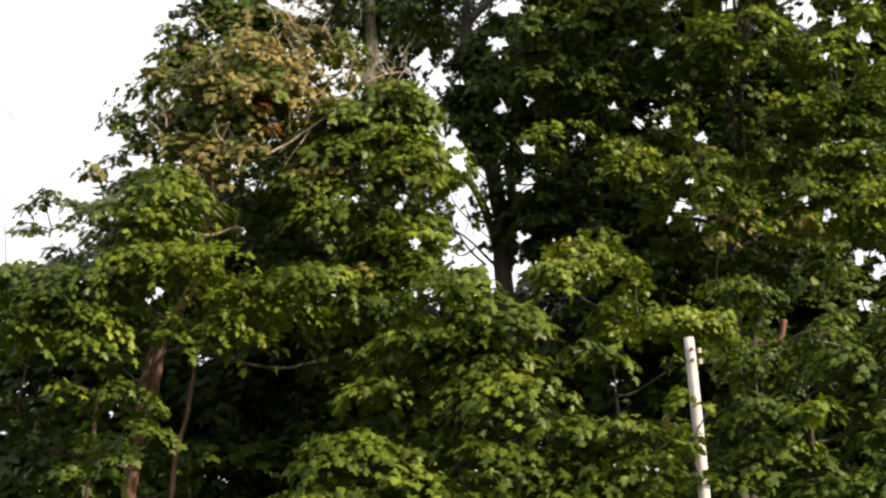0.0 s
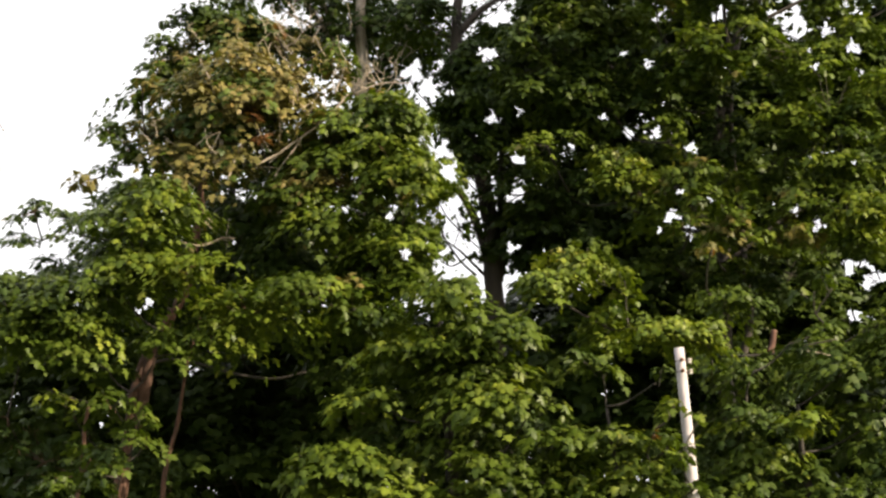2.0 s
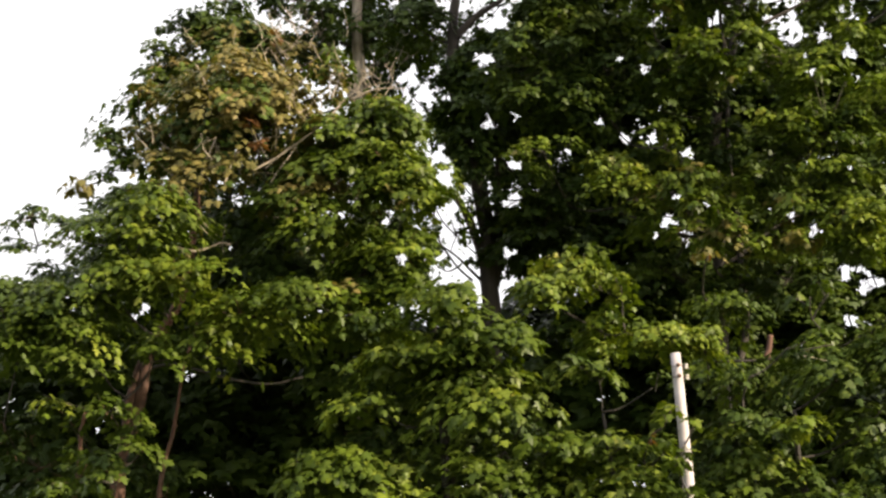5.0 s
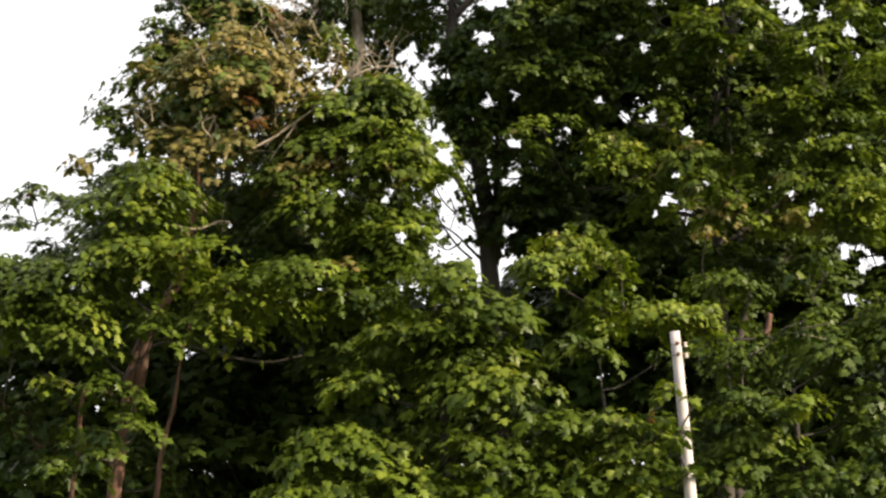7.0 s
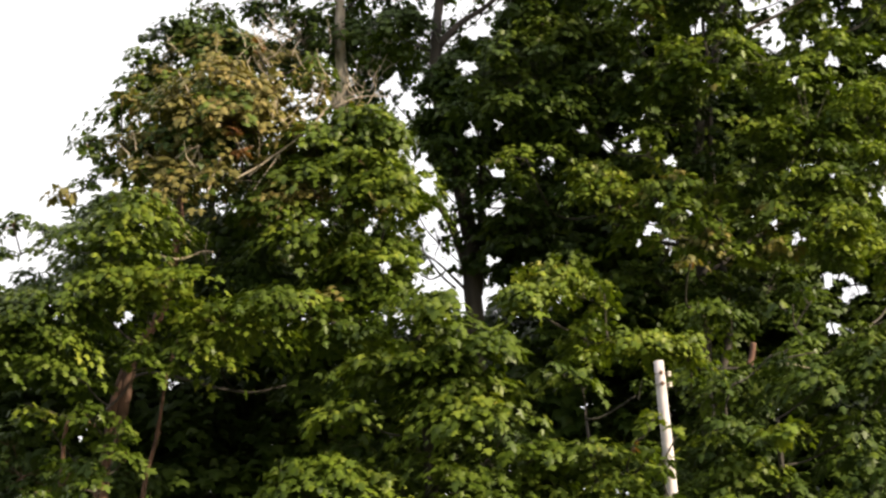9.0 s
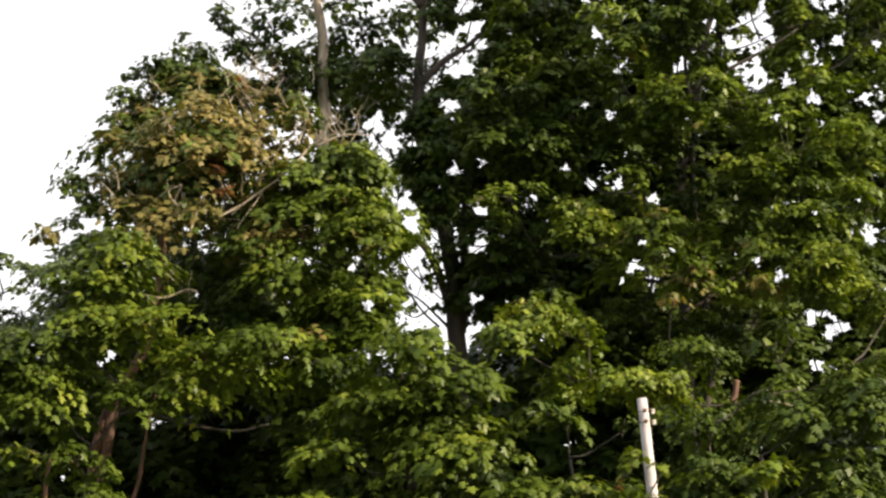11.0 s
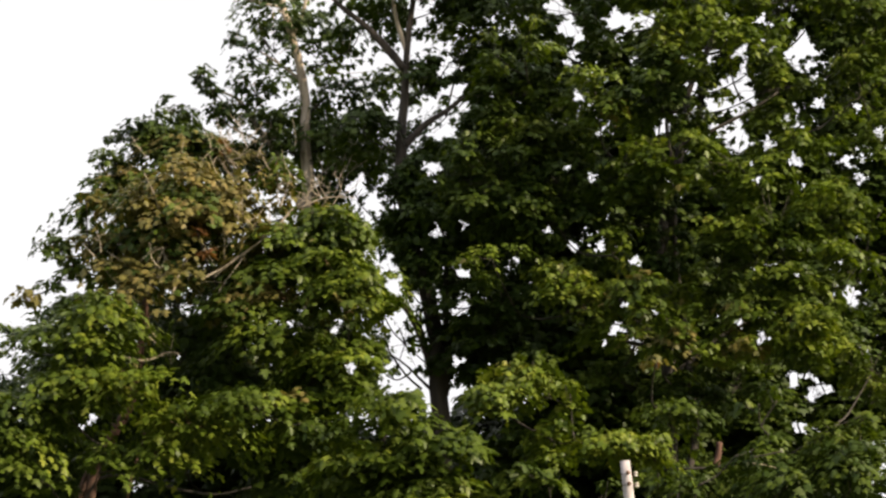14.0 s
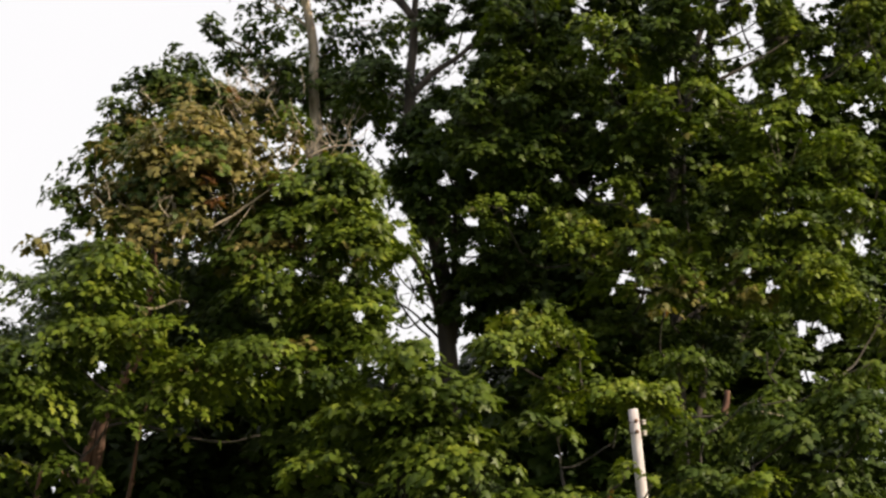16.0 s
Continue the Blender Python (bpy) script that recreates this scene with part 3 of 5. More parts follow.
# dark green maple rising behind the browning one
dark_tree = Tree("tree", (-2.25, 41.50, -0.1), "dark green maple rising behind the browning one", SHADED_BARK, 0.125)
dark_tree.trunk([(-2.25, 41.50, -0.10), (-2.32, 41.50, 6.00), (-2.67, 41.50, 8.63), (-3.67, 41.50, 11.32), (-4.13, 41.50, 15.80)], 0.18, 0.05)
dark_tree.bough(-4.06, 41.50, 15.82, 0.38, 0.41, 1, {3: 0.5, 0: 0.5})
dark_tree.bough(-5.02, 41.50, 15.05, 0.32, 0.30, 0.9, {3: 0.5, 0: 0.5})
dark_tree.bough(-4.43, 41.50, 14.55, 0.64, 0.48, 1, {3: 0.3, 0: 0.4, 2: 0.3})
dark_tree.bough(-3.74, 41.50, 15.23, 0.75, 0.53, 1, {3: 0.3, 0: 0.4, 2: 0.3})
dark_tree.bough(-3.08, 41.50, 15.00, 0.64, 0.53, 1, {3: 0.3, 0: 0.4, 2: 0.3})
dark_tree.bough(-5.24, 41.50, 14.49, 0.34, 0.30, 0.7, {3: 0.5, 0: 0.5})
dark_tree.bough(-5.36, 41.50, 15.00, 0.15, 0.11, 0.5, {3: 0.5, 0: 0.5})
dark_tree.bough(-3.75, 41.50, 15.57, 0.28, 0.28, 0.8, {3: 0.5, 0: 0.5})
dark_tree.bough(-4.14, 41.50, 13.54, 1.28, 0.85, 0.6, {3: 0.3, 0: 0.4, 2: 0.3})
dark_tree.bough(-3.89, 41.50, 12.09, 1.71, 0.96, 0.6, {3: 0.3, 0: 0.4, 2: 0.3})
dark_tree.bough(-4.62, 41.50, 11.11, 2.14, 0.96, 0.6, {3: 0.5, 0: 0.5})
dark_tree.mass(-5.20, 41.50, 15.12, 0.27, 0.3, 0.19, 1, {3: 0.7, 0: 0.3}, 0.22)
dark_tree.mass(-5.01, 41.50, 14.72, 0.35, 0.3, 0.27, 1, {3: 0.7, 0: 0.3}, 0.22)
dark_tree.mass(-4.78, 41.50, 15.63, 0.31, 0.3, 0.25, 1, {3: 0.7, 0: 0.3}, 0.22)
dark_tree.mass(-3.97, 41.50, 16.09, 0.42, 0.3, 0.31, 1, {3: 0.7, 0: 0.3}, 0.22)
dark_tree.mass(-4.40, 41.50, 15.57, 0.52, 0.3, 0.31, 1.2, {3: 0.7, 0: 0.3}, 0.22)
dark_tree.grow()

# dense shaded maple at the back of the grove
thicket_tree = Tree("tree", (-2.81, 44.00, -0.1), "dense shaded maple at the back of the grove", SHADED_BARK, 0.24, clumped=False)
thicket_tree.trunk([(-2.81, 44.00, -0.10), (-2.90, 44.00, 6.27), (-3.04, 44.00, 8.49), (-3.18, 44.00, 10.07)], 0.2, 0.08)
# all dark leaves: the gloom under the trees is in their colour
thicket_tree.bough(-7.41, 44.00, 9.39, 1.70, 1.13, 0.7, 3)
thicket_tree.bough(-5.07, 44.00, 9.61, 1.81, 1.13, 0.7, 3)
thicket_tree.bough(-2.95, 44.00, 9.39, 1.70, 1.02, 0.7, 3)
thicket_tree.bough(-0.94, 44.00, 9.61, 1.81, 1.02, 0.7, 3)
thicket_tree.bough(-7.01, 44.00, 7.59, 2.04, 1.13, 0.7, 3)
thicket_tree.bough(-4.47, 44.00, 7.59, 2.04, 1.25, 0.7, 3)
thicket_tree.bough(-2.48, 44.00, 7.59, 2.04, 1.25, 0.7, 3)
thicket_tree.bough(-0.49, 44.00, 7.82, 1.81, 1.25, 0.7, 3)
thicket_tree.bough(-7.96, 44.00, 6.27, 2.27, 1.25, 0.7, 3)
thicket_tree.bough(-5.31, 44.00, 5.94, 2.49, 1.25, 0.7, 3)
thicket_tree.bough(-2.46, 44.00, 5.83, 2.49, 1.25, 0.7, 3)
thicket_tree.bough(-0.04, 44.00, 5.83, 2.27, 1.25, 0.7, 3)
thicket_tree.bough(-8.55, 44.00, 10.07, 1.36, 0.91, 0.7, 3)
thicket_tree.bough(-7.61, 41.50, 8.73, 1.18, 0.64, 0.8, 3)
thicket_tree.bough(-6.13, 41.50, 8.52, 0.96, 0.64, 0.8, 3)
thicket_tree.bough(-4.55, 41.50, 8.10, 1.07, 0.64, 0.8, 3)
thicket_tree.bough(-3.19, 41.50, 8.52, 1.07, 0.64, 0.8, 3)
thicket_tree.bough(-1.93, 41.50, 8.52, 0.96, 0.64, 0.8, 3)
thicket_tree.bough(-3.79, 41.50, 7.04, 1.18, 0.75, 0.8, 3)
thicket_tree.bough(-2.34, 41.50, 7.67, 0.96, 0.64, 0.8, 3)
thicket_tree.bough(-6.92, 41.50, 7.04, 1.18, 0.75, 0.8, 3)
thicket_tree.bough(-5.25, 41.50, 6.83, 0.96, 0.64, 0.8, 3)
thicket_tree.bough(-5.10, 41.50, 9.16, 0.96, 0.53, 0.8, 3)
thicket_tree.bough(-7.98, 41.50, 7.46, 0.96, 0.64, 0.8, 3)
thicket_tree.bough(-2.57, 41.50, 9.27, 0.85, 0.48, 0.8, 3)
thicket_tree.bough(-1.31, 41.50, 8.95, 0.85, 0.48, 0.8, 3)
# dark masses added to blacken the hollows between the front boughs
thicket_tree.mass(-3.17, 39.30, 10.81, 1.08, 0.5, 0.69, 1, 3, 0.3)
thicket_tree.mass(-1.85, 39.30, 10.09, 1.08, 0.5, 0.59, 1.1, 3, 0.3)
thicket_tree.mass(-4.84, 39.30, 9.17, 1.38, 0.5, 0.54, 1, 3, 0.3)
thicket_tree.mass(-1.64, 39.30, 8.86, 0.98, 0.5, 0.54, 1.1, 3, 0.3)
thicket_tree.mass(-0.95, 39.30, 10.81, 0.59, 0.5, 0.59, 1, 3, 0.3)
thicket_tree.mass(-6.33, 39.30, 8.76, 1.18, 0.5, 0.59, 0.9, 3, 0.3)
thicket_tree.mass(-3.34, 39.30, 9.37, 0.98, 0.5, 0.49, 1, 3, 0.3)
thicket_tree.grow()

# shaded maple at the back of the grove
thicket_maple = Tree("tree", (4.33, 43.00, -0.1), "shaded maple at the back of the grove", SHADED_BARK, 0.24, clumped=False)
thicket_maple.trunk([(4.33, 43.00, -0.10), (4.47, 43.00, 6.16), (4.41, 43.00, 8.33), (4.33, 43.00, 9.88)], 0.2, 0.08)
# dark leaves only, shade coloured in as on the other thicket
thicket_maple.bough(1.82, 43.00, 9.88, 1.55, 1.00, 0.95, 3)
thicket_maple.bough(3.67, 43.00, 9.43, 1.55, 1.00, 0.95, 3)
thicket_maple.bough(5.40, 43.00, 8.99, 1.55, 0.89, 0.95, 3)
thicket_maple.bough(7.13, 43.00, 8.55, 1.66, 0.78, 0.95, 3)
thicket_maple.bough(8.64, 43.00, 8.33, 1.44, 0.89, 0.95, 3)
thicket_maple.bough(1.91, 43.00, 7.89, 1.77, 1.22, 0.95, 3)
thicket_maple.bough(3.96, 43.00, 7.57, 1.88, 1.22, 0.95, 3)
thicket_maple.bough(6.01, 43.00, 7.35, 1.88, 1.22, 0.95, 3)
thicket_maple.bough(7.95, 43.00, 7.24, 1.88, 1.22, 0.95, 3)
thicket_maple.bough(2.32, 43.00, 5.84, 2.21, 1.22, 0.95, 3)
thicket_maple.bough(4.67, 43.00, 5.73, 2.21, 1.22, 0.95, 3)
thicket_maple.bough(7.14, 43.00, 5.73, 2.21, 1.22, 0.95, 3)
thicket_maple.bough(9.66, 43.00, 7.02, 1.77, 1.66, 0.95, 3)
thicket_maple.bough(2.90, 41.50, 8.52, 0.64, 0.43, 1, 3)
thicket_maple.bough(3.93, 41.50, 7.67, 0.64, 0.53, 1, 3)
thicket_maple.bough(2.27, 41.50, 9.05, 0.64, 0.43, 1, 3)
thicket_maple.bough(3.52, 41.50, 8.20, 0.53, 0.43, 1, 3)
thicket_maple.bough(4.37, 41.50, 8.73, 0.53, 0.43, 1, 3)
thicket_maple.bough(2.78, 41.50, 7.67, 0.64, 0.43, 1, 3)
thicket_maple.grow()

# tall thin-leaved maple in shade behind the others
back_maple = Tree("tree", (5.48, 41.50, -0.1), "tall thin-leaved maple in shade behind the others", SHADED_BARK, 0.165, clumped=False)
back_maple.trunk([(5.48, 41.50, -0.10), (5.66, 41.50, 6.00), (5.57, 41.50, 10.24), (5.88, 41.50, 13.54), (6.30, 41.50, 16.38), (6.26, 41.50, 18.71)], 0.18, 0.05)
# added to close the tall maple against the sky; leaf colour carries shade
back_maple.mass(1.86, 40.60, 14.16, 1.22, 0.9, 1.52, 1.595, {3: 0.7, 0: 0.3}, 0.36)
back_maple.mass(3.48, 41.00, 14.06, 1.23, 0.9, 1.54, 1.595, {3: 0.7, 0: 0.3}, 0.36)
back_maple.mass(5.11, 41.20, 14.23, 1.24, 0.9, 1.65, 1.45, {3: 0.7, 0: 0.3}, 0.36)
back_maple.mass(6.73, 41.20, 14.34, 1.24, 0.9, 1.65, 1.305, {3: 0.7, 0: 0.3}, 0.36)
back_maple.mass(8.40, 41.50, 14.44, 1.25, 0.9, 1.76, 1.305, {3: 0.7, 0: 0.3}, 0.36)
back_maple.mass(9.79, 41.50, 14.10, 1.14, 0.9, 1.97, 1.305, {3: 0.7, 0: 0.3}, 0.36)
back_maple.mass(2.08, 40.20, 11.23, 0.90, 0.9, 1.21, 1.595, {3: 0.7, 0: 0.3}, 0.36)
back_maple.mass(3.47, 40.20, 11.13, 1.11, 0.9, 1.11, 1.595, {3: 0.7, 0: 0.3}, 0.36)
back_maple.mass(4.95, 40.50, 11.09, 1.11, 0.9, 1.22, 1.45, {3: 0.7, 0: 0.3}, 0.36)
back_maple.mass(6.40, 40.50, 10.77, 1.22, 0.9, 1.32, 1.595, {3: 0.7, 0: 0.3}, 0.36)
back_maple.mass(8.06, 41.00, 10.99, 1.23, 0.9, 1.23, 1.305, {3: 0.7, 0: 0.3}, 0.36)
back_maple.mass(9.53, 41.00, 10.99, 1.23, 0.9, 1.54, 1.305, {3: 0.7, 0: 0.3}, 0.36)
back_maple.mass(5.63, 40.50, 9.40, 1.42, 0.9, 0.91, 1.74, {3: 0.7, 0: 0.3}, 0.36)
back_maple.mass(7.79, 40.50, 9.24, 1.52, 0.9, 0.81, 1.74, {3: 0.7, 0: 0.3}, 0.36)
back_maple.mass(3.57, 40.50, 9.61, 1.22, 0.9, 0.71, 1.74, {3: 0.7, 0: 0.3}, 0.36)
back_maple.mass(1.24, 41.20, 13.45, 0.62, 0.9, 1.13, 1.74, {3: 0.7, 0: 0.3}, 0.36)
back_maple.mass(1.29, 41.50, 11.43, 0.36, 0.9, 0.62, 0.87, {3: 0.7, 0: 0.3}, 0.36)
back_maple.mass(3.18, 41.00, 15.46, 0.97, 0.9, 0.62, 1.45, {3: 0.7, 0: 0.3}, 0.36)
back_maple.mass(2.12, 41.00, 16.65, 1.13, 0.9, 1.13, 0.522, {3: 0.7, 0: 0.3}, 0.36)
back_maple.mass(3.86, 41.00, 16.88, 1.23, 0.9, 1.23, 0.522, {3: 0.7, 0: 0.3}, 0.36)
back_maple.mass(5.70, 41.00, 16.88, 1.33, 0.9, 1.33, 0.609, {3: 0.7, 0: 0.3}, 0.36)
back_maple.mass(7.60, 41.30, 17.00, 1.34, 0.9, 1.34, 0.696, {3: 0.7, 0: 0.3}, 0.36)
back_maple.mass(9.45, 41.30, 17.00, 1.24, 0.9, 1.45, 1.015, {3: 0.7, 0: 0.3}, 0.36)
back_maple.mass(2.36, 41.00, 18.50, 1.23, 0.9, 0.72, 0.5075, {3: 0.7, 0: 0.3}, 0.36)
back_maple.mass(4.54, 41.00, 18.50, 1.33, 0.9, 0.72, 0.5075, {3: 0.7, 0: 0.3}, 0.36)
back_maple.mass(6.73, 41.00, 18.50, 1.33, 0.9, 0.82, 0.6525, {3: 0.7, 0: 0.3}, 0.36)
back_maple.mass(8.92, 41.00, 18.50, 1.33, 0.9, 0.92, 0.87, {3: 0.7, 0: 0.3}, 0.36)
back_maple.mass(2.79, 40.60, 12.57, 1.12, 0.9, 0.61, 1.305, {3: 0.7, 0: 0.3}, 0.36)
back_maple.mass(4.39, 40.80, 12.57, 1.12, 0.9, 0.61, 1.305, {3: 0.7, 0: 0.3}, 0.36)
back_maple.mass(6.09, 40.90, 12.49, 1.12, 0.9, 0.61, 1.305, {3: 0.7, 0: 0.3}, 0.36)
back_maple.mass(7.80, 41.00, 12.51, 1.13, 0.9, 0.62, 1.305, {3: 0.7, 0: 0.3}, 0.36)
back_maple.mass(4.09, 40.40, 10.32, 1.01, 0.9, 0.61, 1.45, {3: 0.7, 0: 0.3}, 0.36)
back_maple.grow()

# broad maple with olive-brown upper leaves and bare twigs
browning_maple = Tree("tree", (-4.89, 35.50, -0.1), "broad maple with olive-brown upper leaves and bare twigs", RED_BARK, 0.125)
browning_maple.trunk([(-4.89, 35.50, -0.10), (-4.94, 35.50, 5.54), (-4.67, 35.50, 6.98), (-4.45, 35.50, 8.07), (-3.94, 35.50, 9.17), (-3.78, 35.50, 10.11), (-3.72, 35.50, 10.86), (-3.17, 35.50, 12.00), (-2.91, 35.50, 12.87)], 0.12, 0.03)
browning_maple.trunk([(-4.88, 35.50, 5.72), (-4.78, 35.50, 6.98), (-4.64, 35.50, 7.70), (-4.54, 35.50, 8.07)], 0.08, 0.06, main=False)
browning_maple.trunk([(-4.29, 35.50, 5.36), (-4.16, 35.50, 6.35), (-4.04, 35.50, 6.84), (-3.95, 35.50, 7.61), (-3.73, 35.50, 8.62)], 0.045, 0.02, main=False)
browning_maple.trunk([(-5.62, 35.50, 5.36), (-5.53, 35.50, 6.61), (-5.46, 35.50, 7.16)], 0.04, 0.03, main=False)
browning_maple.limb([(-4.63, 36.60, 8.03), (-4.12, 36.60, 8.10), (-3.38, 36.60, 7.89), (-2.63, 36.60, 7.78), (-2.08, 36.60, 7.89)], 0.034, 0.014, SHADED_BARK)
browning_maple.limb([(-3.72, 35.50, 10.86), (-3.79, 35.50, 11.33), (-4.08, 35.50, 11.48), (-4.83, 35.50, 11.76)], 0.032, 0.008, DEAD, label="bleached bare twig")
browning_maple.limb([(-3.46, 34.60, 11.93), (-3.60, 34.60, 12.30), (-3.76, 34.60, 12.63)], 0.021, 0.007, DEAD, label="bleached bare twig")
browning_maple.limb([(-3.63, 34.60, 10.62), (-3.57, 34.60, 10.99), (-3.46, 34.60, 11.32), (-3.40, 34.60, 11.41)], 0.025, 0.008, DEAD, label="bleached bare twig")
browning_maple.limb([(-3.57, 34.60, 10.86), (-3.35, 34.60, 10.99), (-3.37, 34.60, 11.29)], 0.017, 0.008, DEAD, label="bleached bare twig")
browning_maple.limb([(-3.25, 34.60, 10.62), (-3.15, 34.60, 10.95), (-3.04, 34.60, 11.23)], 0.021, 0.007, DEAD, label="bleached bare twig")
browning_maple.limb([(-2.80, 34.50, 10.83), (-2.49, 34.50, 10.99), (-2.23, 34.50, 11.20)], 0.021, 0.017, DEAD, label="snapped pale limb")
browning_maple.limb([(-2.53, 34.50, 10.60), (-2.18, 34.50, 11.15), (-2.05, 34.50, 11.34)], 0.014, 0.007, DEAD, label="bleached bare twig")
browning_maple.limb([(-2.27, 34.50, 11.15), (-1.87, 34.50, 11.48), (-1.52, 34.50, 11.80), (-1.38, 34.50, 11.99)], 0.017, 0.008, DEAD, label="bleached bare twig")
browning_maple.limb([(-4.01, 34.40, 9.57), (-3.65, 34.40, 9.52), (-3.30, 34.40, 9.64), (-3.11, 34.40, 9.62)], 0.021, 0.008, DEAD, label="bleached bare twig")
browning_maple.limb([(-3.85, 34.40, 10.21), (-3.63, 34.40, 9.97), (-3.43, 34.40, 9.77)], 0.009, 0.004, DEAD, label="bleached bare twig")
browning_maple.limb([(-3.62, 34.80, 10.03), (-3.67, 34.80, 10.49), (-3.70, 34.80, 10.77)], 0.035, 0.028, RED_BARK)
browning_maple.limb([(-1.31, 35.00, 12.14), (-0.86, 35.00, 12.33), (-0.36, 35.00, 12.35)], 0.014, 0.006, DEAD, label="bleached bare twig")
browning_maple.limb([(-1.59, 35.00, 12.14), (-1.50, 35.00, 12.52), (-1.43, 35.00, 12.76)], 0.014, 0.006, DEAD, label="bleached bare twig")
browning_maple.limb([(-2.01, 34.60, 11.74), (-2.13, 34.60, 11.93), (-2.15, 34.60, 12.11)], 0.014, 0.006, DEAD, label="bleached bare twig")
browning_maple.bough(-4.16, 35.20, 12.30, 0.68, 0.45, 0.77, {2: 0.66, 0: 0.24, 3: 0.10})
browning_maple.bough(-3.16, 35.20, 12.49, 0.82, 0.54, 0.81, {2: 0.66, 0: 0.24, 3: 0.10})
browning_maple.bough(-2.06, 35.20, 12.54, 0.63, 0.50, 0.77, {2: 0.66, 0: 0.24, 3: 0.10})
browning_maple.bough(-4.65, 35.20, 11.58, 0.59, 0.41, 0.47, {2: 0.66, 0: 0.24, 3: 0.10})
browning_maple.bough(-4.04, 35.20, 11.16, 0.73, 0.50, 0.51, {2: 0.66, 0: 0.24, 3: 0.10})
browning_maple.bough(-3.32, 35.20, 11.35, 0.82, 0.63, 0.64, {2: 0.66, 0: 0.24, 3: 0.10})
browning_maple.bough(-2.60, 35.20, 11.73, 0.73, 0.63, 0.72, {2: 0.66, 0: 0.24, 3: 0.10})
browning_maple.bough(-3.65, 35.20, 11.92, 0.73, 0.45, 0.77, {2: 0.66, 0: 0.24, 3: 0.10})
browning_maple.bough(-2.49, 35.20, 10.78, 0.73, 0.45, 0.68, {2: 0.66, 0: 0.24, 3: 0.10})
browning_maple.bough(-1.70, 35.20, 13.07, 0.32, 0.27, 0.42, {2: 0.66, 0: 0.24, 3: 0.10})
browning_maple.bough(-1.03, 34.60, 11.81, 0.62, 0.25, 1, {0: 0.55, 1: 0.35, 2: 0.1})
browning_maple.bough(-0.40, 34.60, 11.55, 0.37, 0.32, 1, {0: 0.6, 1: 0.4})
browning_maple.bough(-0.11, 34.60, 10.90, 0.25, 0.40, 0.9, {0: 0.6, 1: 0.4})
browning_maple.bough(-0.85, 34.60, 11.65, 0.67, 0.40, 1, {0: 0.6, 1: 0.4})
browning_maple.bough(-0.57, 34.60, 10.99, 0.76, 0.49, 1, {0: 0.6, 1: 0.4})
browning_maple.bough(-1.47, 34.60, 11.37, 0.62, 0.45, 1, {0: 0.55, 1: 0.35, 2: 0.1})
browning_maple.bough(-1.29, 34.60, 10.62, 0.80, 0.53, 1, {0: 0.55, 1: 0.35, 2: 0.1})
browning_maple.bough(-0.39, 34.60, 10.35, 0.49, 0.45, 1, {0: 0.6, 1: 0.4})
browning_maple.bough(-1.64, 34.60, 9.98, 0.71, 0.45, 0.9, {0: 0.55, 1: 0.35, 2: 0.1})
browning_maple.bough(-0.57, 34.60, 9.71, 0.53, 0.40, 1, {0: 0.6, 1: 0.4})
browning_maple.bough(-0.92, 34.60, 9.34, 0.67, 0.36, 1, {0: 0.6, 1: 0.4})
browning_maple.bough(-0.21, 34.60, 9.34, 0.36, 0.31, 0.8, {0: 0.6, 1: 0.4})
browning_maple.bough(-0.30, 34.60, 8.98, 0.45, 0.25, 1, {0: 0.6, 1: 0.4})
browning_maple.bough(-1.27, 34.60, 9.07, 0.62, 0.27, 0.8, {0: 0.55, 1: 0.35, 2: 0.1})
browning_maple.bough(-2.00, 34.60, 10.35, 0.62, 0.45, 0.8, {0: 0.55, 1: 0.35, 2: 0.1})
browning_maple.bough(-4.31, 33.90, 10.04, 0.74, 0.44, 1, {0: 0.4, 1: 0.55, 2: 0.05})
browning_maple.bough(-4.83, 33.90, 9.72, 0.61, 0.35, 0.9, {0: 0.4, 1: 0.55, 2: 0.05})
# hollow boughs, darkened by leaf colour to look shaded
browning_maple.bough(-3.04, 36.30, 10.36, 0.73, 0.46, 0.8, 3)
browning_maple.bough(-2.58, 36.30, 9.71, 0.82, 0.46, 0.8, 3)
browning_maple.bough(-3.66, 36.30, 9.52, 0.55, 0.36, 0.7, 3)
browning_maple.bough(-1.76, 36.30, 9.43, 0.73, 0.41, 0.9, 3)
browning_maple.bough(-5.85, 34.00, 8.68, 0.88, 0.33, 1, {0: 0.7, 3: 0.2, 1: 0.1})
browning_maple.bough(-4.86, 34.00, 8.76, 0.48, 0.35, 1, {0: 0.6, 1: 0.4})
browning_maple.bough(-3.86, 34.00, 9.03, 0.66, 0.33, 1, {0: 0.6, 1: 0.4})
browning_maple.bough(-2.90, 34.00, 8.50, 0.74, 0.37, 1, {0: 0.6, 1: 0.4})
browning_maple.bough(-4.10, 34.00, 8.01, 0.44, 0.26, 1, {0: 0.6, 1: 0.4})
browning_maple.bough(-6.35, 34.00, 8.06, 0.61, 0.39, 1, {0: 0.7, 3: 0.2, 1: 0.1})
browning_maple.bough(-5.49, 34.00, 8.14, 0.57, 0.35, 1, {0: 0.7, 3: 0.2, 1: 0.1})
browning_maple.bough(-3.41, 34.00, 7.97, 0.53, 0.35, 0.9, {0: 0.6, 1: 0.4})
browning_maple.bough(-1.94, 34.00, 8.68, 0.70, 0.35, 1, {0: 0.6, 1: 0.4})
browning_maple.bough(-1.25, 34.00, 8.41, 0.70, 0.35, 1, {0: 0.6, 1: 0.4})
browning_maple.bough(-6.63, 34.00, 8.68, 0.53, 0.35, 1, {0: 0.7, 3: 0.2, 1: 0.1})
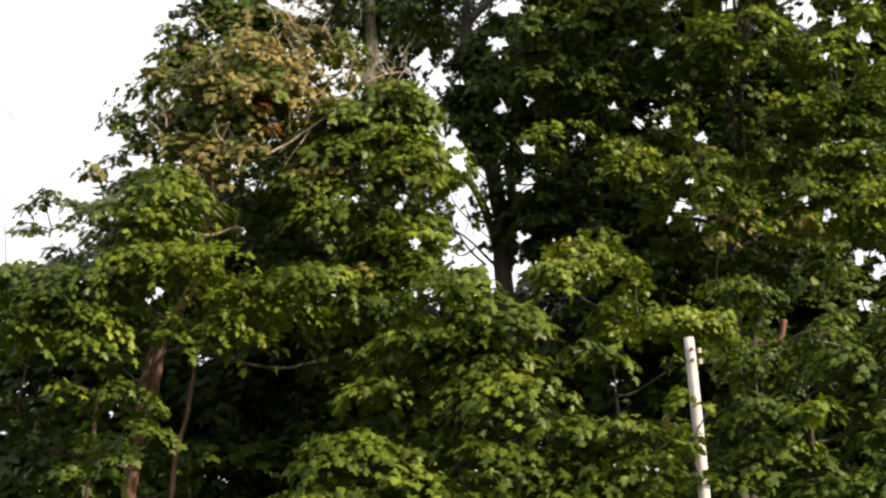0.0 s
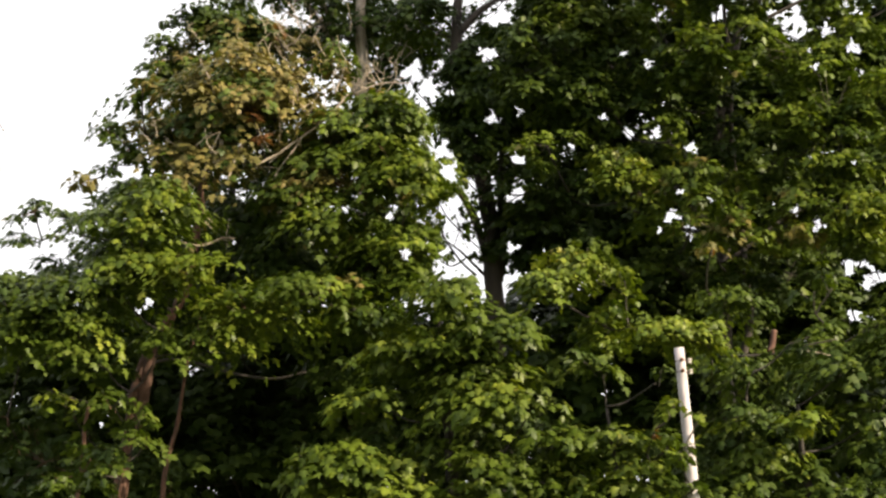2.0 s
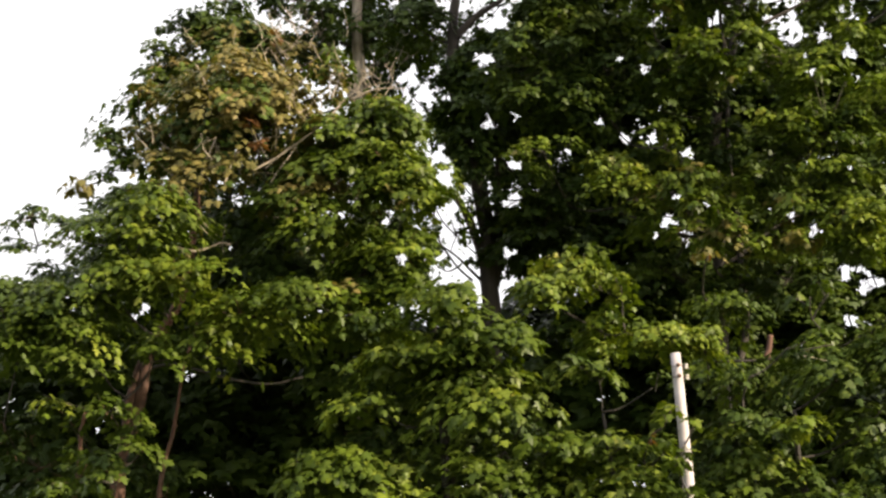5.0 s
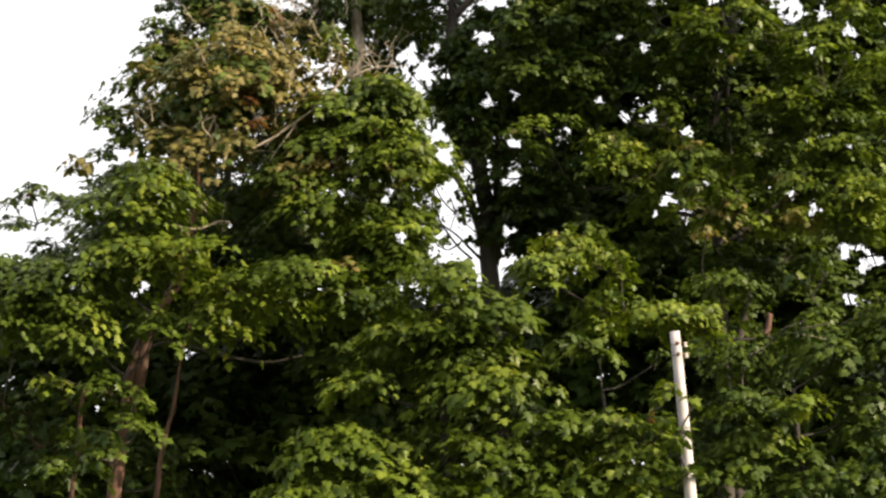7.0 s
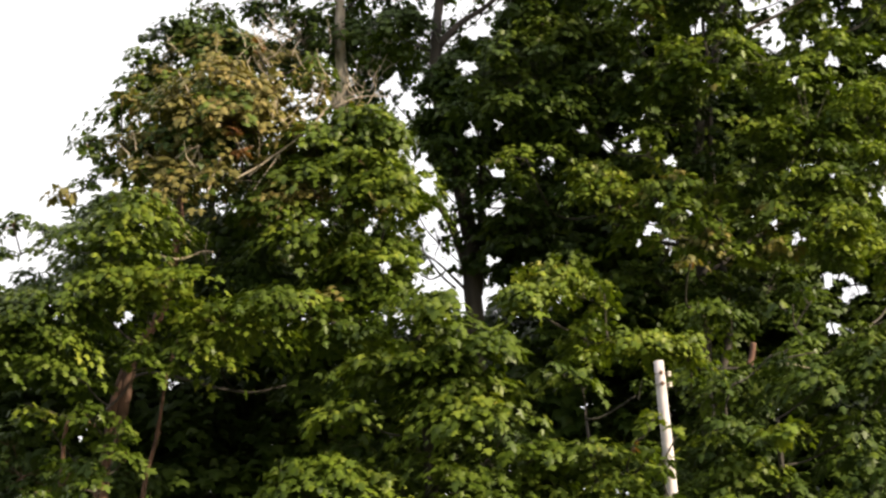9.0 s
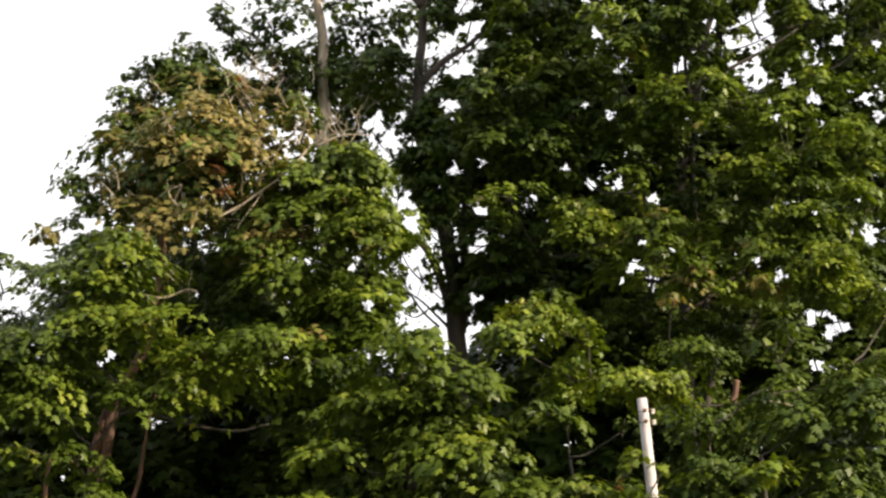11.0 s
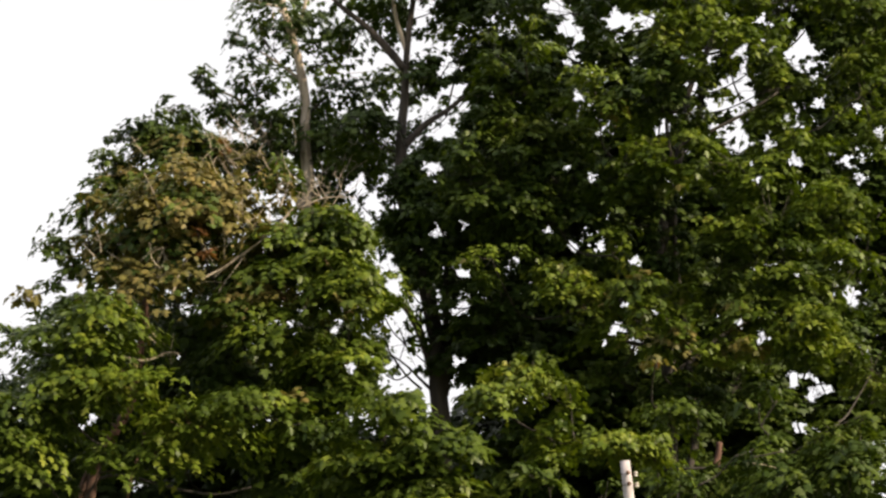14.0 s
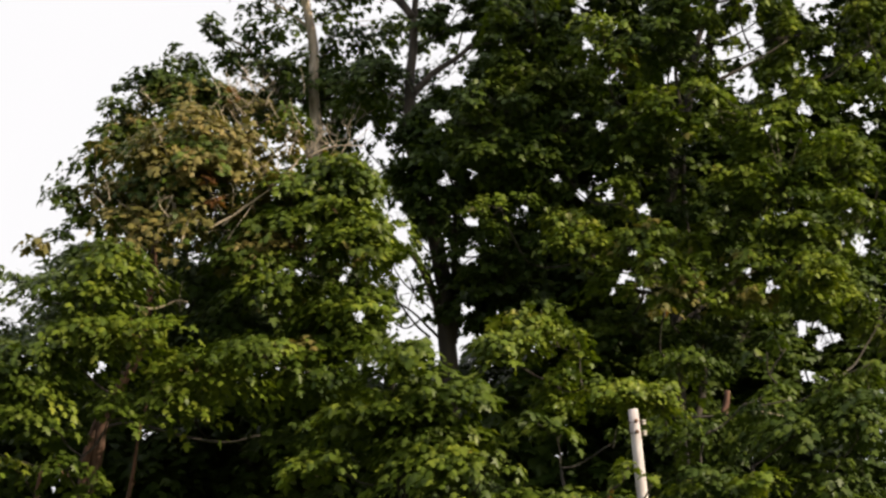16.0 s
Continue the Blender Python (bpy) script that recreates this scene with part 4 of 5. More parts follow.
browning_maple.bough(-4.65, 34.00, 9.12, 0.79, 0.31, 1, {0: 0.6, 1: 0.4})
# low boughs, some dark leaves mixed in for shade
browning_maple.bough(-4.69, 34.00, 6.06, 0.39, 0.26, 0.27, {0: 0.7, 1: 0.05, 3: 0.25})
browning_maple.bough(-4.53, 34.00, 6.62, 0.35, 0.19, 0.27, {0: 0.7, 1: 0.05, 3: 0.25})
browning_maple.bough(-5.65, 34.00, 7.79, 0.53, 0.26, 0.36, {0: 0.7, 1: 0.05, 3: 0.25})
browning_maple.bough(-5.04, 34.00, 7.62, 0.39, 0.25, 0.41, {0: 0.7, 1: 0.05, 3: 0.25})
browning_maple.bough(-5.88, 34.00, 7.18, 0.48, 0.31, 0.45, {0: 0.7, 1: 0.05, 3: 0.25})
browning_maple.bough(-4.84, 34.00, 6.92, 0.44, 0.26, 0.27, {0: 0.7, 1: 0.05, 3: 0.25})
browning_maple.bough(-5.33, 34.00, 5.97, 0.44, 0.39, 0.27, {0: 0.7, 1: 0.05, 3: 0.25})
browning_maple.bough(-4.35, 34.00, 6.36, 0.39, 0.26, 0.27, {0: 0.7, 1: 0.05, 3: 0.25})
# hidden rear boughs, added to block sky and sun; dark leaf mix
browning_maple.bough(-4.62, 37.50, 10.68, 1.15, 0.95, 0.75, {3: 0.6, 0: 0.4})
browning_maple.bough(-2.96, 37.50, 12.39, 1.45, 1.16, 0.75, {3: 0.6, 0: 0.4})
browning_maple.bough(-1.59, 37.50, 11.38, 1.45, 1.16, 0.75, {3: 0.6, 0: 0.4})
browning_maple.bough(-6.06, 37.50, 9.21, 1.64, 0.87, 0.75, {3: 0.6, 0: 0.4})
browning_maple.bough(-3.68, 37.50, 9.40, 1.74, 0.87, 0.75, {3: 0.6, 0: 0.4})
# more hidden boughs, added so that they shade the hollow below
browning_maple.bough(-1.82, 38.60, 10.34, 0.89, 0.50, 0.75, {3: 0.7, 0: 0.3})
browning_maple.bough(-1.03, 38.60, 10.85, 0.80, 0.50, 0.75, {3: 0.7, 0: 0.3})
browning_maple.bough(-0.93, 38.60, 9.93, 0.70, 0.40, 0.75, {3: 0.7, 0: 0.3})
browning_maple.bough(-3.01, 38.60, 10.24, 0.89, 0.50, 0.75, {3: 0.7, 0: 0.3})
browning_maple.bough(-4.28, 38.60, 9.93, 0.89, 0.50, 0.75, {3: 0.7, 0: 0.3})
browning_maple.bough(-4.72, 33.60, 6.09, 0.35, 0.21, 0.54, {0: 0.7, 3: 0.3})
browning_maple.bough(-4.43, 33.60, 6.82, 0.22, 0.14, 0.54, {0: 0.7, 3: 0.3})
browning_maple.bough(-2.68, 34.20, 11.29, 0.09, 0.05, 0.4, 4)
browning_maple.bough(-2.84, 34.20, 11.57, 0.04, 0.05, 0.3, 4)
browning_maple.bough(-2.53, 34.60, 13.01, 0.12, 0.09, 0.4, {4: 0.5, 2: 0.5})
browning_maple.bare(-2.43, 35.20, 13.07, 0.54, 6, 0.54)
browning_maple.bare(-1.41, 35.20, 12.39, 0.54, 7, 0.54)
browning_maple.bare(-3.42, 34.40, 11.03, 0.53, 2, 0.40)
browning_maple.bare(-2.02, 34.60, 11.83, 0.45, 6, 0.45)
browning_maple.bare(-0.77, 35.00, 12.33, 0.36, 5, 0.41)
browning_maple.bare(-4.07, 34.60, 11.27, 0.45, 2, 0.40)
browning_maple.bare(-2.71, 34.40, 11.03, 0.44, 2, 0.40)
browning_maple.bough(-3.11, 34.70, 12.05, 0.63, 0.36, 0.4, {2: 0.66, 0: 0.24, 3: 0.10})
browning_maple.bough(-3.93, 34.70, 12.24, 0.54, 0.31, 0.4, {2: 0.66, 0: 0.24, 3: 0.10})
browning_maple.bough(-2.20, 34.70, 12.05, 0.63, 0.36, 0.4, {2: 0.66, 0: 0.24, 3: 0.10})
browning_maple.mass(-6.42, 35.20, 10.24, 0.37, 0.25, 0.16, 0.8, {0: 0.7, 3: 0.3}, 0.2)
browning_maple.mass(-6.52, 35.20, 9.71, 0.21, 0.25, 0.23, 0.5, {0: 0.7, 3: 0.3}, 0.2)
browning_maple.mass(-5.92, 35.20, 9.99, 0.26, 0.25, 0.23, 0.6, {0: 0.7, 3: 0.3}, 0.2)
browning_maple.mass(-5.56, 35.20, 10.78, 0.21, 0.25, 0.12, 0.6, {2: 0.8, 0: 0.2}, 0.2)
browning_maple.mass(-5.23, 35.20, 11.65, 0.21, 0.25, 0.18, 0.7, {3: 0.7, 0: 0.3}, 0.2)
browning_maple.mass(-4.91, 35.20, 11.30, 0.30, 0.25, 0.26, 0.8, {0: 0.45, 3: 0.55}, 0.2)
browning_maple.mass(-4.73, 35.20, 12.34, 0.23, 0.25, 0.18, 0.8, {2: 0.7, 0: 0.3}, 0.2)
browning_maple.mass(-5.09, 35.20, 11.02, 0.26, 0.25, 0.16, 0.7, {0: 0.45, 3: 0.55}, 0.2)
browning_maple.mass(-1.60, 35.20, 12.51, 0.37, 0.25, 0.30, 0.8, {2: 0.75, 0: 0.25}, 0.2)
browning_maple.mass(-1.14, 35.20, 12.20, 0.35, 0.25, 0.19, 0.5, {2: 0.6, 0: 0.4}, 0.2)
browning_maple.mass(-2.06, 35.20, 12.78, 0.35, 0.25, 0.26, 0.6, {2: 0.75, 0: 0.25}, 0.2)
# low rear masses, their shade put into dark leaves
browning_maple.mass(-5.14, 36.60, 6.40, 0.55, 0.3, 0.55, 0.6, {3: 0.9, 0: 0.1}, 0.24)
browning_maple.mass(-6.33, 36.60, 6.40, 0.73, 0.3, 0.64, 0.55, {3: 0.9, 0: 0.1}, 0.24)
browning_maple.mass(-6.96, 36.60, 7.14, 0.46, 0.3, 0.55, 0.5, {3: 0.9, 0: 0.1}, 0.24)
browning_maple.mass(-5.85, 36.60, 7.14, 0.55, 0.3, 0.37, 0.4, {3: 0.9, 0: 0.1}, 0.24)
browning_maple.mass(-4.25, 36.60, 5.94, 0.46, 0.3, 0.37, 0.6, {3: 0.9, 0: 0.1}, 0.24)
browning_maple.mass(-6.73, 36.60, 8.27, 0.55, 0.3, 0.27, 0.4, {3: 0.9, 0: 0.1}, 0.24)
browning_maple.limb([(-3.43, 34.75, 11.42), (-3.41, 34.75, 11.19), (-3.52, 34.75, 10.95), (-3.64, 34.75, 11.10), (-3.63, 34.75, 11.36)], 0.015, 0.0082, DEAD, label="bleached bare twig")
browning_maple.limb([(-3.28, 34.75, 10.85), (-3.12, 34.75, 11.08), (-2.99, 34.75, 11.32)], 0.0136, 0.0068, DEAD, label="bleached bare twig")
browning_maple.limb([(-3.11, 34.75, 11.05), (-3.06, 34.75, 11.17), (-3.08, 34.75, 11.29)], 0.0082, 0.0041, DEAD, label="bleached bare twig")
browning_maple.limb([(-2.61, 34.75, 10.94), (-2.43, 34.75, 11.10), (-2.26, 34.75, 11.26)], 0.0231, 0.0177, DEAD, label="bleached bare twig")
browning_maple.limb([(-2.26, 34.75, 11.42), (-1.83, 34.75, 11.60), (-1.54, 34.75, 11.89), (-1.43, 34.75, 12.04)], 0.0122, 0.0054, DEAD, label="bleached bare twig")
browning_maple.limb([(-2.21, 34.75, 11.40), (-2.12, 34.75, 11.27), (-2.07, 34.75, 11.15)], 0.0082, 0.0041, DEAD, label="bleached bare twig")
browning_maple.limb([(-4.69, 34.75, 11.49), (-4.51, 34.75, 11.29), (-4.26, 34.75, 10.97), (-3.76, 34.75, 10.53)], 0.0095, 0.0136, DEAD, label="bleached bare twig")
browning_maple.limb([(-4.27, 34.75, 11.32), (-4.13, 34.75, 11.23), (-4.01, 34.75, 11.17)], 0.0082, 0.0041, DEAD, label="bleached bare twig")
browning_maple.limb([(-3.66, 34.75, 10.13), (-3.49, 34.75, 9.96), (-3.32, 34.75, 9.81)], 0.0082, 0.0054, DEAD, label="bleached bare twig")
browning_maple.limb([(-3.92, 34.75, 9.57), (-3.55, 34.75, 9.66), (-3.20, 34.75, 9.68)], 0.0109, 0.0054, DEAD, label="bleached bare twig")
browning_maple.limb([(-3.23, 34.75, 10.03), (-3.27, 34.75, 9.76), (-3.25, 34.75, 9.51)], 0.0068, 0.0041, DEAD, label="bleached bare twig")
browning_maple.limb([(-2.27, 34.75, 11.94), (-2.21, 34.75, 12.07), (-2.14, 34.75, 12.13)], 0.0068, 0.0034, DEAD, label="bleached bare twig")
browning_maple.limb([(-2.40, 34.75, 11.71), (-2.26, 34.75, 11.85), (-2.28, 34.75, 11.99)], 0.0068, 0.0034, DEAD, label="bleached bare twig")
browning_maple.limb([(-2.90, 34.75, 10.82), (-2.70, 34.75, 10.86), (-2.43, 34.75, 10.82)], 0.0068, 0.0034, DEAD, label="bleached bare twig")
browning_maple.limb([(-2.42, 34.75, 10.40), (-2.06, 34.75, 10.36), (-1.62, 34.75, 10.47)], 0.0068, 0.0034, DEAD, label="bleached bare twig")
browning_maple.limb([(-1.41, 34.75, 12.04), (-1.18, 34.75, 12.22), (-1.05, 34.75, 12.51)], 0.0082, 0.0034, DEAD, label="bleached bare twig")
browning_maple.limb([(-1.18, 34.75, 12.22), (-0.91, 34.75, 12.32), (-0.64, 34.75, 12.37)], 0.0068, 0.0027, DEAD, label="bleached bare twig")
browning_maple.limb([(-0.73, 34.75, 12.13), (-0.59, 34.75, 12.32), (-0.57, 34.75, 12.60)], 0.0068, 0.0027, DEAD, label="bleached bare twig")
browning_maple.limb([(-0.64, 34.75, 12.27), (-0.41, 34.75, 12.43), (-0.28, 34.75, 12.60)], 0.0068, 0.0027, DEAD, label="bleached bare twig")
browning_maple.bare(-3.0, 34.30, 12.6, 0.7, 7, 0.45)
browning_maple.bare(-1.9, 34.50, 12.9, 0.6, 9, 0.5)
browning_maple.grow()

# leafy green maple with layered drooping sprays
young_maple = Tree("tree", (0.29, 33.50, -0.1), "leafy green maple with layered drooping sprays", SHADED_BARK, 0.15)
young_maple.trunk([(0.29, 33.50, -0.10), (0.30, 33.50, 5.15), (0.26, 33.50, 5.99), (0.14, 33.50, 7.27), (0.05, 33.50, 8.05)], 0.13, 0.04)
young_maple.bough(-0.03, 33.20, 7.99, 0.94, 0.34, 1, {0: 0.8, 1: 0.2})
young_maple.bough(0.98, 33.20, 7.99, 0.64, 0.34, 1, {0: 0.75, 1: 0.25})
young_maple.bough(0.39, 33.20, 8.51, 0.68, 0.24, 1, {0: 0.75, 1: 0.25})
young_maple.bough(-0.45, 33.20, 7.56, 0.68, 0.29, 0.7, {0: 0.8, 1: 0.2})
young_maple.bough(-0.79, 33.20, 6.88, 0.51, 0.24, 0.5, {0: 0.8, 1: 0.2})
young_maple.bough(0.05, 33.20, 6.54, 0.77, 0.38, 1, {0: 0.75, 1: 0.25})
young_maple.bough(0.97, 33.20, 6.97, 0.81, 0.38, 1, {0: 0.75, 1: 0.25})
young_maple.bough(1.31, 33.20, 7.31, 0.64, 0.29, 0.7, {0: 0.75, 1: 0.25})
young_maple.bough(-1.78, 33.20, 5.87, 0.43, 0.26, 0.6, {0: 0.8, 1: 0.2})
young_maple.bough(-1.12, 33.20, 5.87, 0.77, 0.36, 1, {0: 0.8, 1: 0.2})
young_maple.bough(-0.20, 33.20, 5.79, 0.77, 0.38, 1, {0: 0.8, 1: 0.2})
young_maple.bough(0.97, 33.20, 5.87, 0.85, 0.43, 1, {0: 0.75, 1: 0.25})
young_maple.bough(1.80, 33.20, 6.21, 0.64, 0.38, 1, {0: 0.75, 1: 0.25})
young_maple.bough(2.13, 33.20, 5.54, 0.73, 0.38, 1, {0: 0.75, 1: 0.25})
young_maple.bough(0.64, 33.20, 7.48, 0.68, 0.34, 1, {0: 0.75, 1: 0.25})
young_maple.bough(1.39, 33.20, 6.63, 0.68, 0.38, 1, {0: 0.75, 1: 0.25})
young_maple.bough(-1.20, 33.20, 5.29, 0.77, 0.34, 1, {0: 0.8, 1: 0.2})
young_maple.bough(0.05, 33.20, 5.20, 0.85, 0.34, 1, {0: 0.75, 1: 0.25})
young_maple.bough(1.21, 33.20, 5.20, 0.85, 0.34, 1, {0: 0.75, 1: 0.25})
young_maple.bough(-1.86, 33.20, 5.29, 0.60, 0.26, 1, {0: 0.8, 1: 0.2})
young_maple.bough(1.32, 33.20, 7.99, 0.38, 0.34, 1, {0: 0.75, 1: 0.25})
# inner boughs behind the sprays, mixed darker in place of shade
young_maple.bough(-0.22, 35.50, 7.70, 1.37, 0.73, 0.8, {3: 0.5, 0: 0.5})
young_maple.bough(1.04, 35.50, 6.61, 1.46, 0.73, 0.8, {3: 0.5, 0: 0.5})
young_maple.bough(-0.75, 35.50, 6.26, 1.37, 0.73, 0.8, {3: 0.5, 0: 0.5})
young_maple.grow()

# tall maple with thin yellowing foliage and shaded trunk
tall_maple = Tree("tree", (4.82, 38.60, -0.1), "tall maple with thin yellowing foliage and shaded trunk", SHADED_BARK, 0.112)
tall_maple.trunk([(4.82, 38.60, -0.10), (5.07, 38.60, 5.69), (5.07, 38.60, 9.03), (5.08, 38.60, 11.15), (5.07, 38.60, 12.60), (5.42, 38.60, 14.28), (5.66, 38.60, 15.45), (6.10, 38.60, 16.53), (6.35, 38.60, 18.06)], 0.16, 0.03)
tall_maple.trunk([(5.35, 38.60, 8.43), (5.52, 38.60, 9.23), (5.41, 38.60, 10.64), (5.31, 38.60, 12.18), (5.30, 38.60, 13.75), (5.24, 38.60, 15.02)], 0.08, 0.03, main=False)
tall_maple.limb([(5.33, 35.20, 7.96), (5.37, 35.20, 8.12), (5.40, 35.20, 8.32)], 0.06, 0.052, RED_BARK, label="snapped reddish limb stub")
tall_maple.limb([(4.49, 35.00, 7.87), (5.12, 35.00, 7.87), (5.74, 35.00, 7.98), (6.37, 35.00, 8.11)], 0.025, 0.01)
tall_maple.limb([(5.74, 35.00, 7.98), (6.01, 35.00, 7.93), (6.27, 35.00, 7.87)], 0.015, 0.006, DEAD, label="bleached bare twig")
tall_maple.limb([(3.94, 38.60, 11.36), (4.54, 38.60, 11.67), (5.16, 38.60, 12.29)], 0.03, 0.06)
tall_maple.limb([(5.01, 38.60, 10.64), (4.23, 38.60, 10.85), (3.34, 38.60, 11.15)], 0.045, 0.015)
tall_maple.limb([(5.10, 38.60, 10.14), (6.01, 38.60, 10.85), (6.93, 38.60, 11.36)], 0.045, 0.015)
tall_maple.limb([(5.42, 38.60, 14.38), (6.45, 38.60, 14.92), (7.28, 38.60, 15.45)], 0.045, 0.015)
tall_maple.limb([(5.19, 38.60, 13.23), (4.20, 38.60, 13.86), (3.19, 38.60, 14.17)], 0.045, 0.015)
# unseen top boughs, added to shade the leaves lower left
tall_maple.bough(5.13, 37.00, 18.44, 1.43, 0.76, 0.9, {0: 0.75, 3: 0.1, 1: 0.15})
tall_maple.bough(6.63, 37.00, 18.66, 1.43, 0.76, 0.9, {0: 0.75, 3: 0.1, 1: 0.15})
tall_maple.bough(8.12, 37.00, 18.44, 1.43, 0.76, 0.9, {0: 0.75, 3: 0.1, 1: 0.15})
tall_maple.bough(5.97, 37.00, 19.73, 1.52, 0.86, 0.9, {0: 0.75, 3: 0.1, 1: 0.15})
tall_maple.bough(7.58, 37.00, 19.84, 1.52, 0.86, 0.9, {0: 0.75, 3: 0.1, 1: 0.15})
tall_maple.bough(6.72, 37.00, 21.04, 1.43, 0.86, 0.9, {0: 0.75, 3: 0.1, 1: 0.15})
# front tufts, their sunlit look helped by the bright leaf mix
tall_maple.bough(2.39, 33.80, 9.03, 0.57, 0.35, 1, {1: 0.85, 0: 0.15})
tall_maple.bough(1.87, 33.80, 9.08, 0.48, 0.30, 1, {1: 0.85, 0: 0.15})
tall_maple.bough(2.90, 33.80, 8.81, 0.30, 0.24, 1, {1: 0.85, 0: 0.15})
tall_maple.bough(1.52, 33.80, 8.81, 0.52, 0.26, 1, {1: 0.85, 0: 0.15})
tall_maple.bough(3.58, 33.80, 8.06, 0.65, 0.19, 1, {1: 0.85, 0: 0.15})
tall_maple.bough(4.05, 33.80, 8.06, 0.35, 0.23, 1, {1: 0.85, 0: 0.15})
tall_maple.bough(4.17, 33.80, 7.84, 0.22, 0.19, 1, {1: 0.85, 0: 0.15})
tall_maple.bough(2.98, 33.80, 8.11, 0.39, 0.24, 1, {1: 0.85, 0: 0.15})
tall_maple.bough(2.63, 33.80, 8.11, 0.44, 0.22, 1, {1: 0.85, 0: 0.15})
tall_maple.bough(4.68, 35.80, 7.75, 0.65, 0.37, 0.7, {0: 0.45, 3: 0.55})
tall_maple.bough(4.75, 35.80, 7.02, 0.65, 0.41, 0.9, {0: 0.45, 3: 0.55})
tall_maple.bough(5.49, 35.80, 7.57, 0.55, 0.37, 0.8, {0: 0.45, 3: 0.55})
tall_maple.bough(4.71, 35.80, 8.86, 0.55, 0.32, 0.5, {0: 0.45, 3: 0.55})
tall_maple.bough(4.55, 35.80, 6.30, 0.65, 0.37, 1, {0: 0.45, 3: 0.55})
tall_maple.bough(6.33, 35.80, 8.12, 0.55, 0.37, 0.7, {0: 0.45, 3: 0.55})
tall_maple.bough(4.28, 34.00, 9.34, 0.19, 0.11, 1, {4: 0.6, 2: 0.4})
# left-hand masses: shade is coloured in with dark leaf mixes
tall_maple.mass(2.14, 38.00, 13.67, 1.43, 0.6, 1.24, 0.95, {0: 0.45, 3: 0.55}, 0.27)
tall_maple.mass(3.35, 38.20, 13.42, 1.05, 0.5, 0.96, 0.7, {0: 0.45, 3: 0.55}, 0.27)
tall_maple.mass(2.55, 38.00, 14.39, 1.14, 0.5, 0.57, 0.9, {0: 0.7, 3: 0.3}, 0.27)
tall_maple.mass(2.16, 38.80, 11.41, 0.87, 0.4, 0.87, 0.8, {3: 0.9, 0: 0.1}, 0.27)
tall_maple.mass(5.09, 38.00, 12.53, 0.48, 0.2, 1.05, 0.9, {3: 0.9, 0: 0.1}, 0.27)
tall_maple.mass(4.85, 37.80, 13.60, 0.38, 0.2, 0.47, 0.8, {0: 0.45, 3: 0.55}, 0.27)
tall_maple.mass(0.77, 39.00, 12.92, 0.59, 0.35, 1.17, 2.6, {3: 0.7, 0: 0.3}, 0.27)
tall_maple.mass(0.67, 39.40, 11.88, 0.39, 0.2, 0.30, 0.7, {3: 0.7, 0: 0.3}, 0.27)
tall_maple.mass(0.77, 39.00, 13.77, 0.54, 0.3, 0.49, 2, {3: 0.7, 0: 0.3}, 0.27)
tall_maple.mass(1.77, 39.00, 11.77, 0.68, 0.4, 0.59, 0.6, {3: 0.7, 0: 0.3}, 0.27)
tall_maple.mass(1.95, 37.50, 11.98, 0.38, 0.5, 0.47, 0.35, {0: 0.47, 1: 0.47, 2: 0.06}, 0.27)
tall_maple.mass(3.22, 37.00, 11.60, 0.65, 0.5, 0.51, 0.6, {0: 0.47, 1: 0.47, 2: 0.06}, 0.27)
tall_maple.mass(3.54, 37.00, 10.91, 0.60, 0.5, 0.42, 0.6, {0: 0.47, 1: 0.47, 2: 0.06}, 0.27)
tall_maple.mass(4.35, 36.60, 10.95, 1.01, 0.6, 0.73, 0.7, {0: 0.47, 1: 0.47, 2: 0.06}, 0.27)
tall_maple.mass(4.73, 36.40, 10.27, 0.91, 0.5, 0.46, 0.7, {0: 0.47, 1: 0.47, 2: 0.06}, 0.27)
tall_maple.mass(5.73, 36.20, 10.23, 0.68, 0.5, 0.59, 0.8, {1: 0.6, 2: 0.4}, 0.27)
tall_maple.mass(6.66, 36.30, 12.04, 1.00, 0.5, 1.00, 1, {0: 0.5, 1: 0.47, 3: 0.03}, 0.27)
tall_maple.mass(6.82, 36.20, 10.66, 0.86, 0.5, 1.00, 0.9, {0: 0.5, 1: 0.47, 3: 0.03}, 0.27)
tall_maple.mass(6.31, 36.80, 13.38, 1.10, 0.6, 0.74, 0.55, {0: 0.5, 1: 0.47, 3: 0.03}, 0.27)
tall_maple.mass(4.94, 36.60, 13.52, 0.46, 0.4, 0.64, 0.7, {0: 0.47, 1: 0.47, 2: 0.06}, 0.27)
tall_maple.mass(4.19, 37.20, 13.61, 0.74, 0.5, 0.65, 0.8, {0: 0.7, 3: 0.3}, 0.27)
tall_maple.mass(4.01, 37.20, 11.95, 0.56, 0.4, 0.56, 0.4, {0: 0.47, 1: 0.47, 2: 0.06}, 0.27)
tall_maple.mass(5.83, 37.20, 11.60, 0.65, 0.5, 0.65, 0.45, {0: 0.7, 3: 0.3}, 0.27)
tall_maple.mass(3.12, 38.00, 12.74, 0.95, 0.5, 0.67, 0.35, {0: 0.45, 3: 0.55}, 0.27)
tall_maple.mass(3.83, 36.80, 14.45, 0.46, 0.4, 0.46, 1, {0: 0.47, 1: 0.47, 2: 0.06}, 0.27)
tall_maple.mass(6.07, 36.60, 15.65, 1.10, 0.6, 0.59, 0.7, {1: 0.8, 0: 0.2}, 0.27)
tall_maple.mass(3.73, 36.60, 14.99, 0.55, 0.4, 0.32, 0.7, {1: 0.8, 0: 0.2}, 0.27)
tall_maple.mass(5.01, 36.60, 15.81, 0.73, 0.4, 0.37, 0.6, {1: 0.8, 0: 0.2}, 0.27)
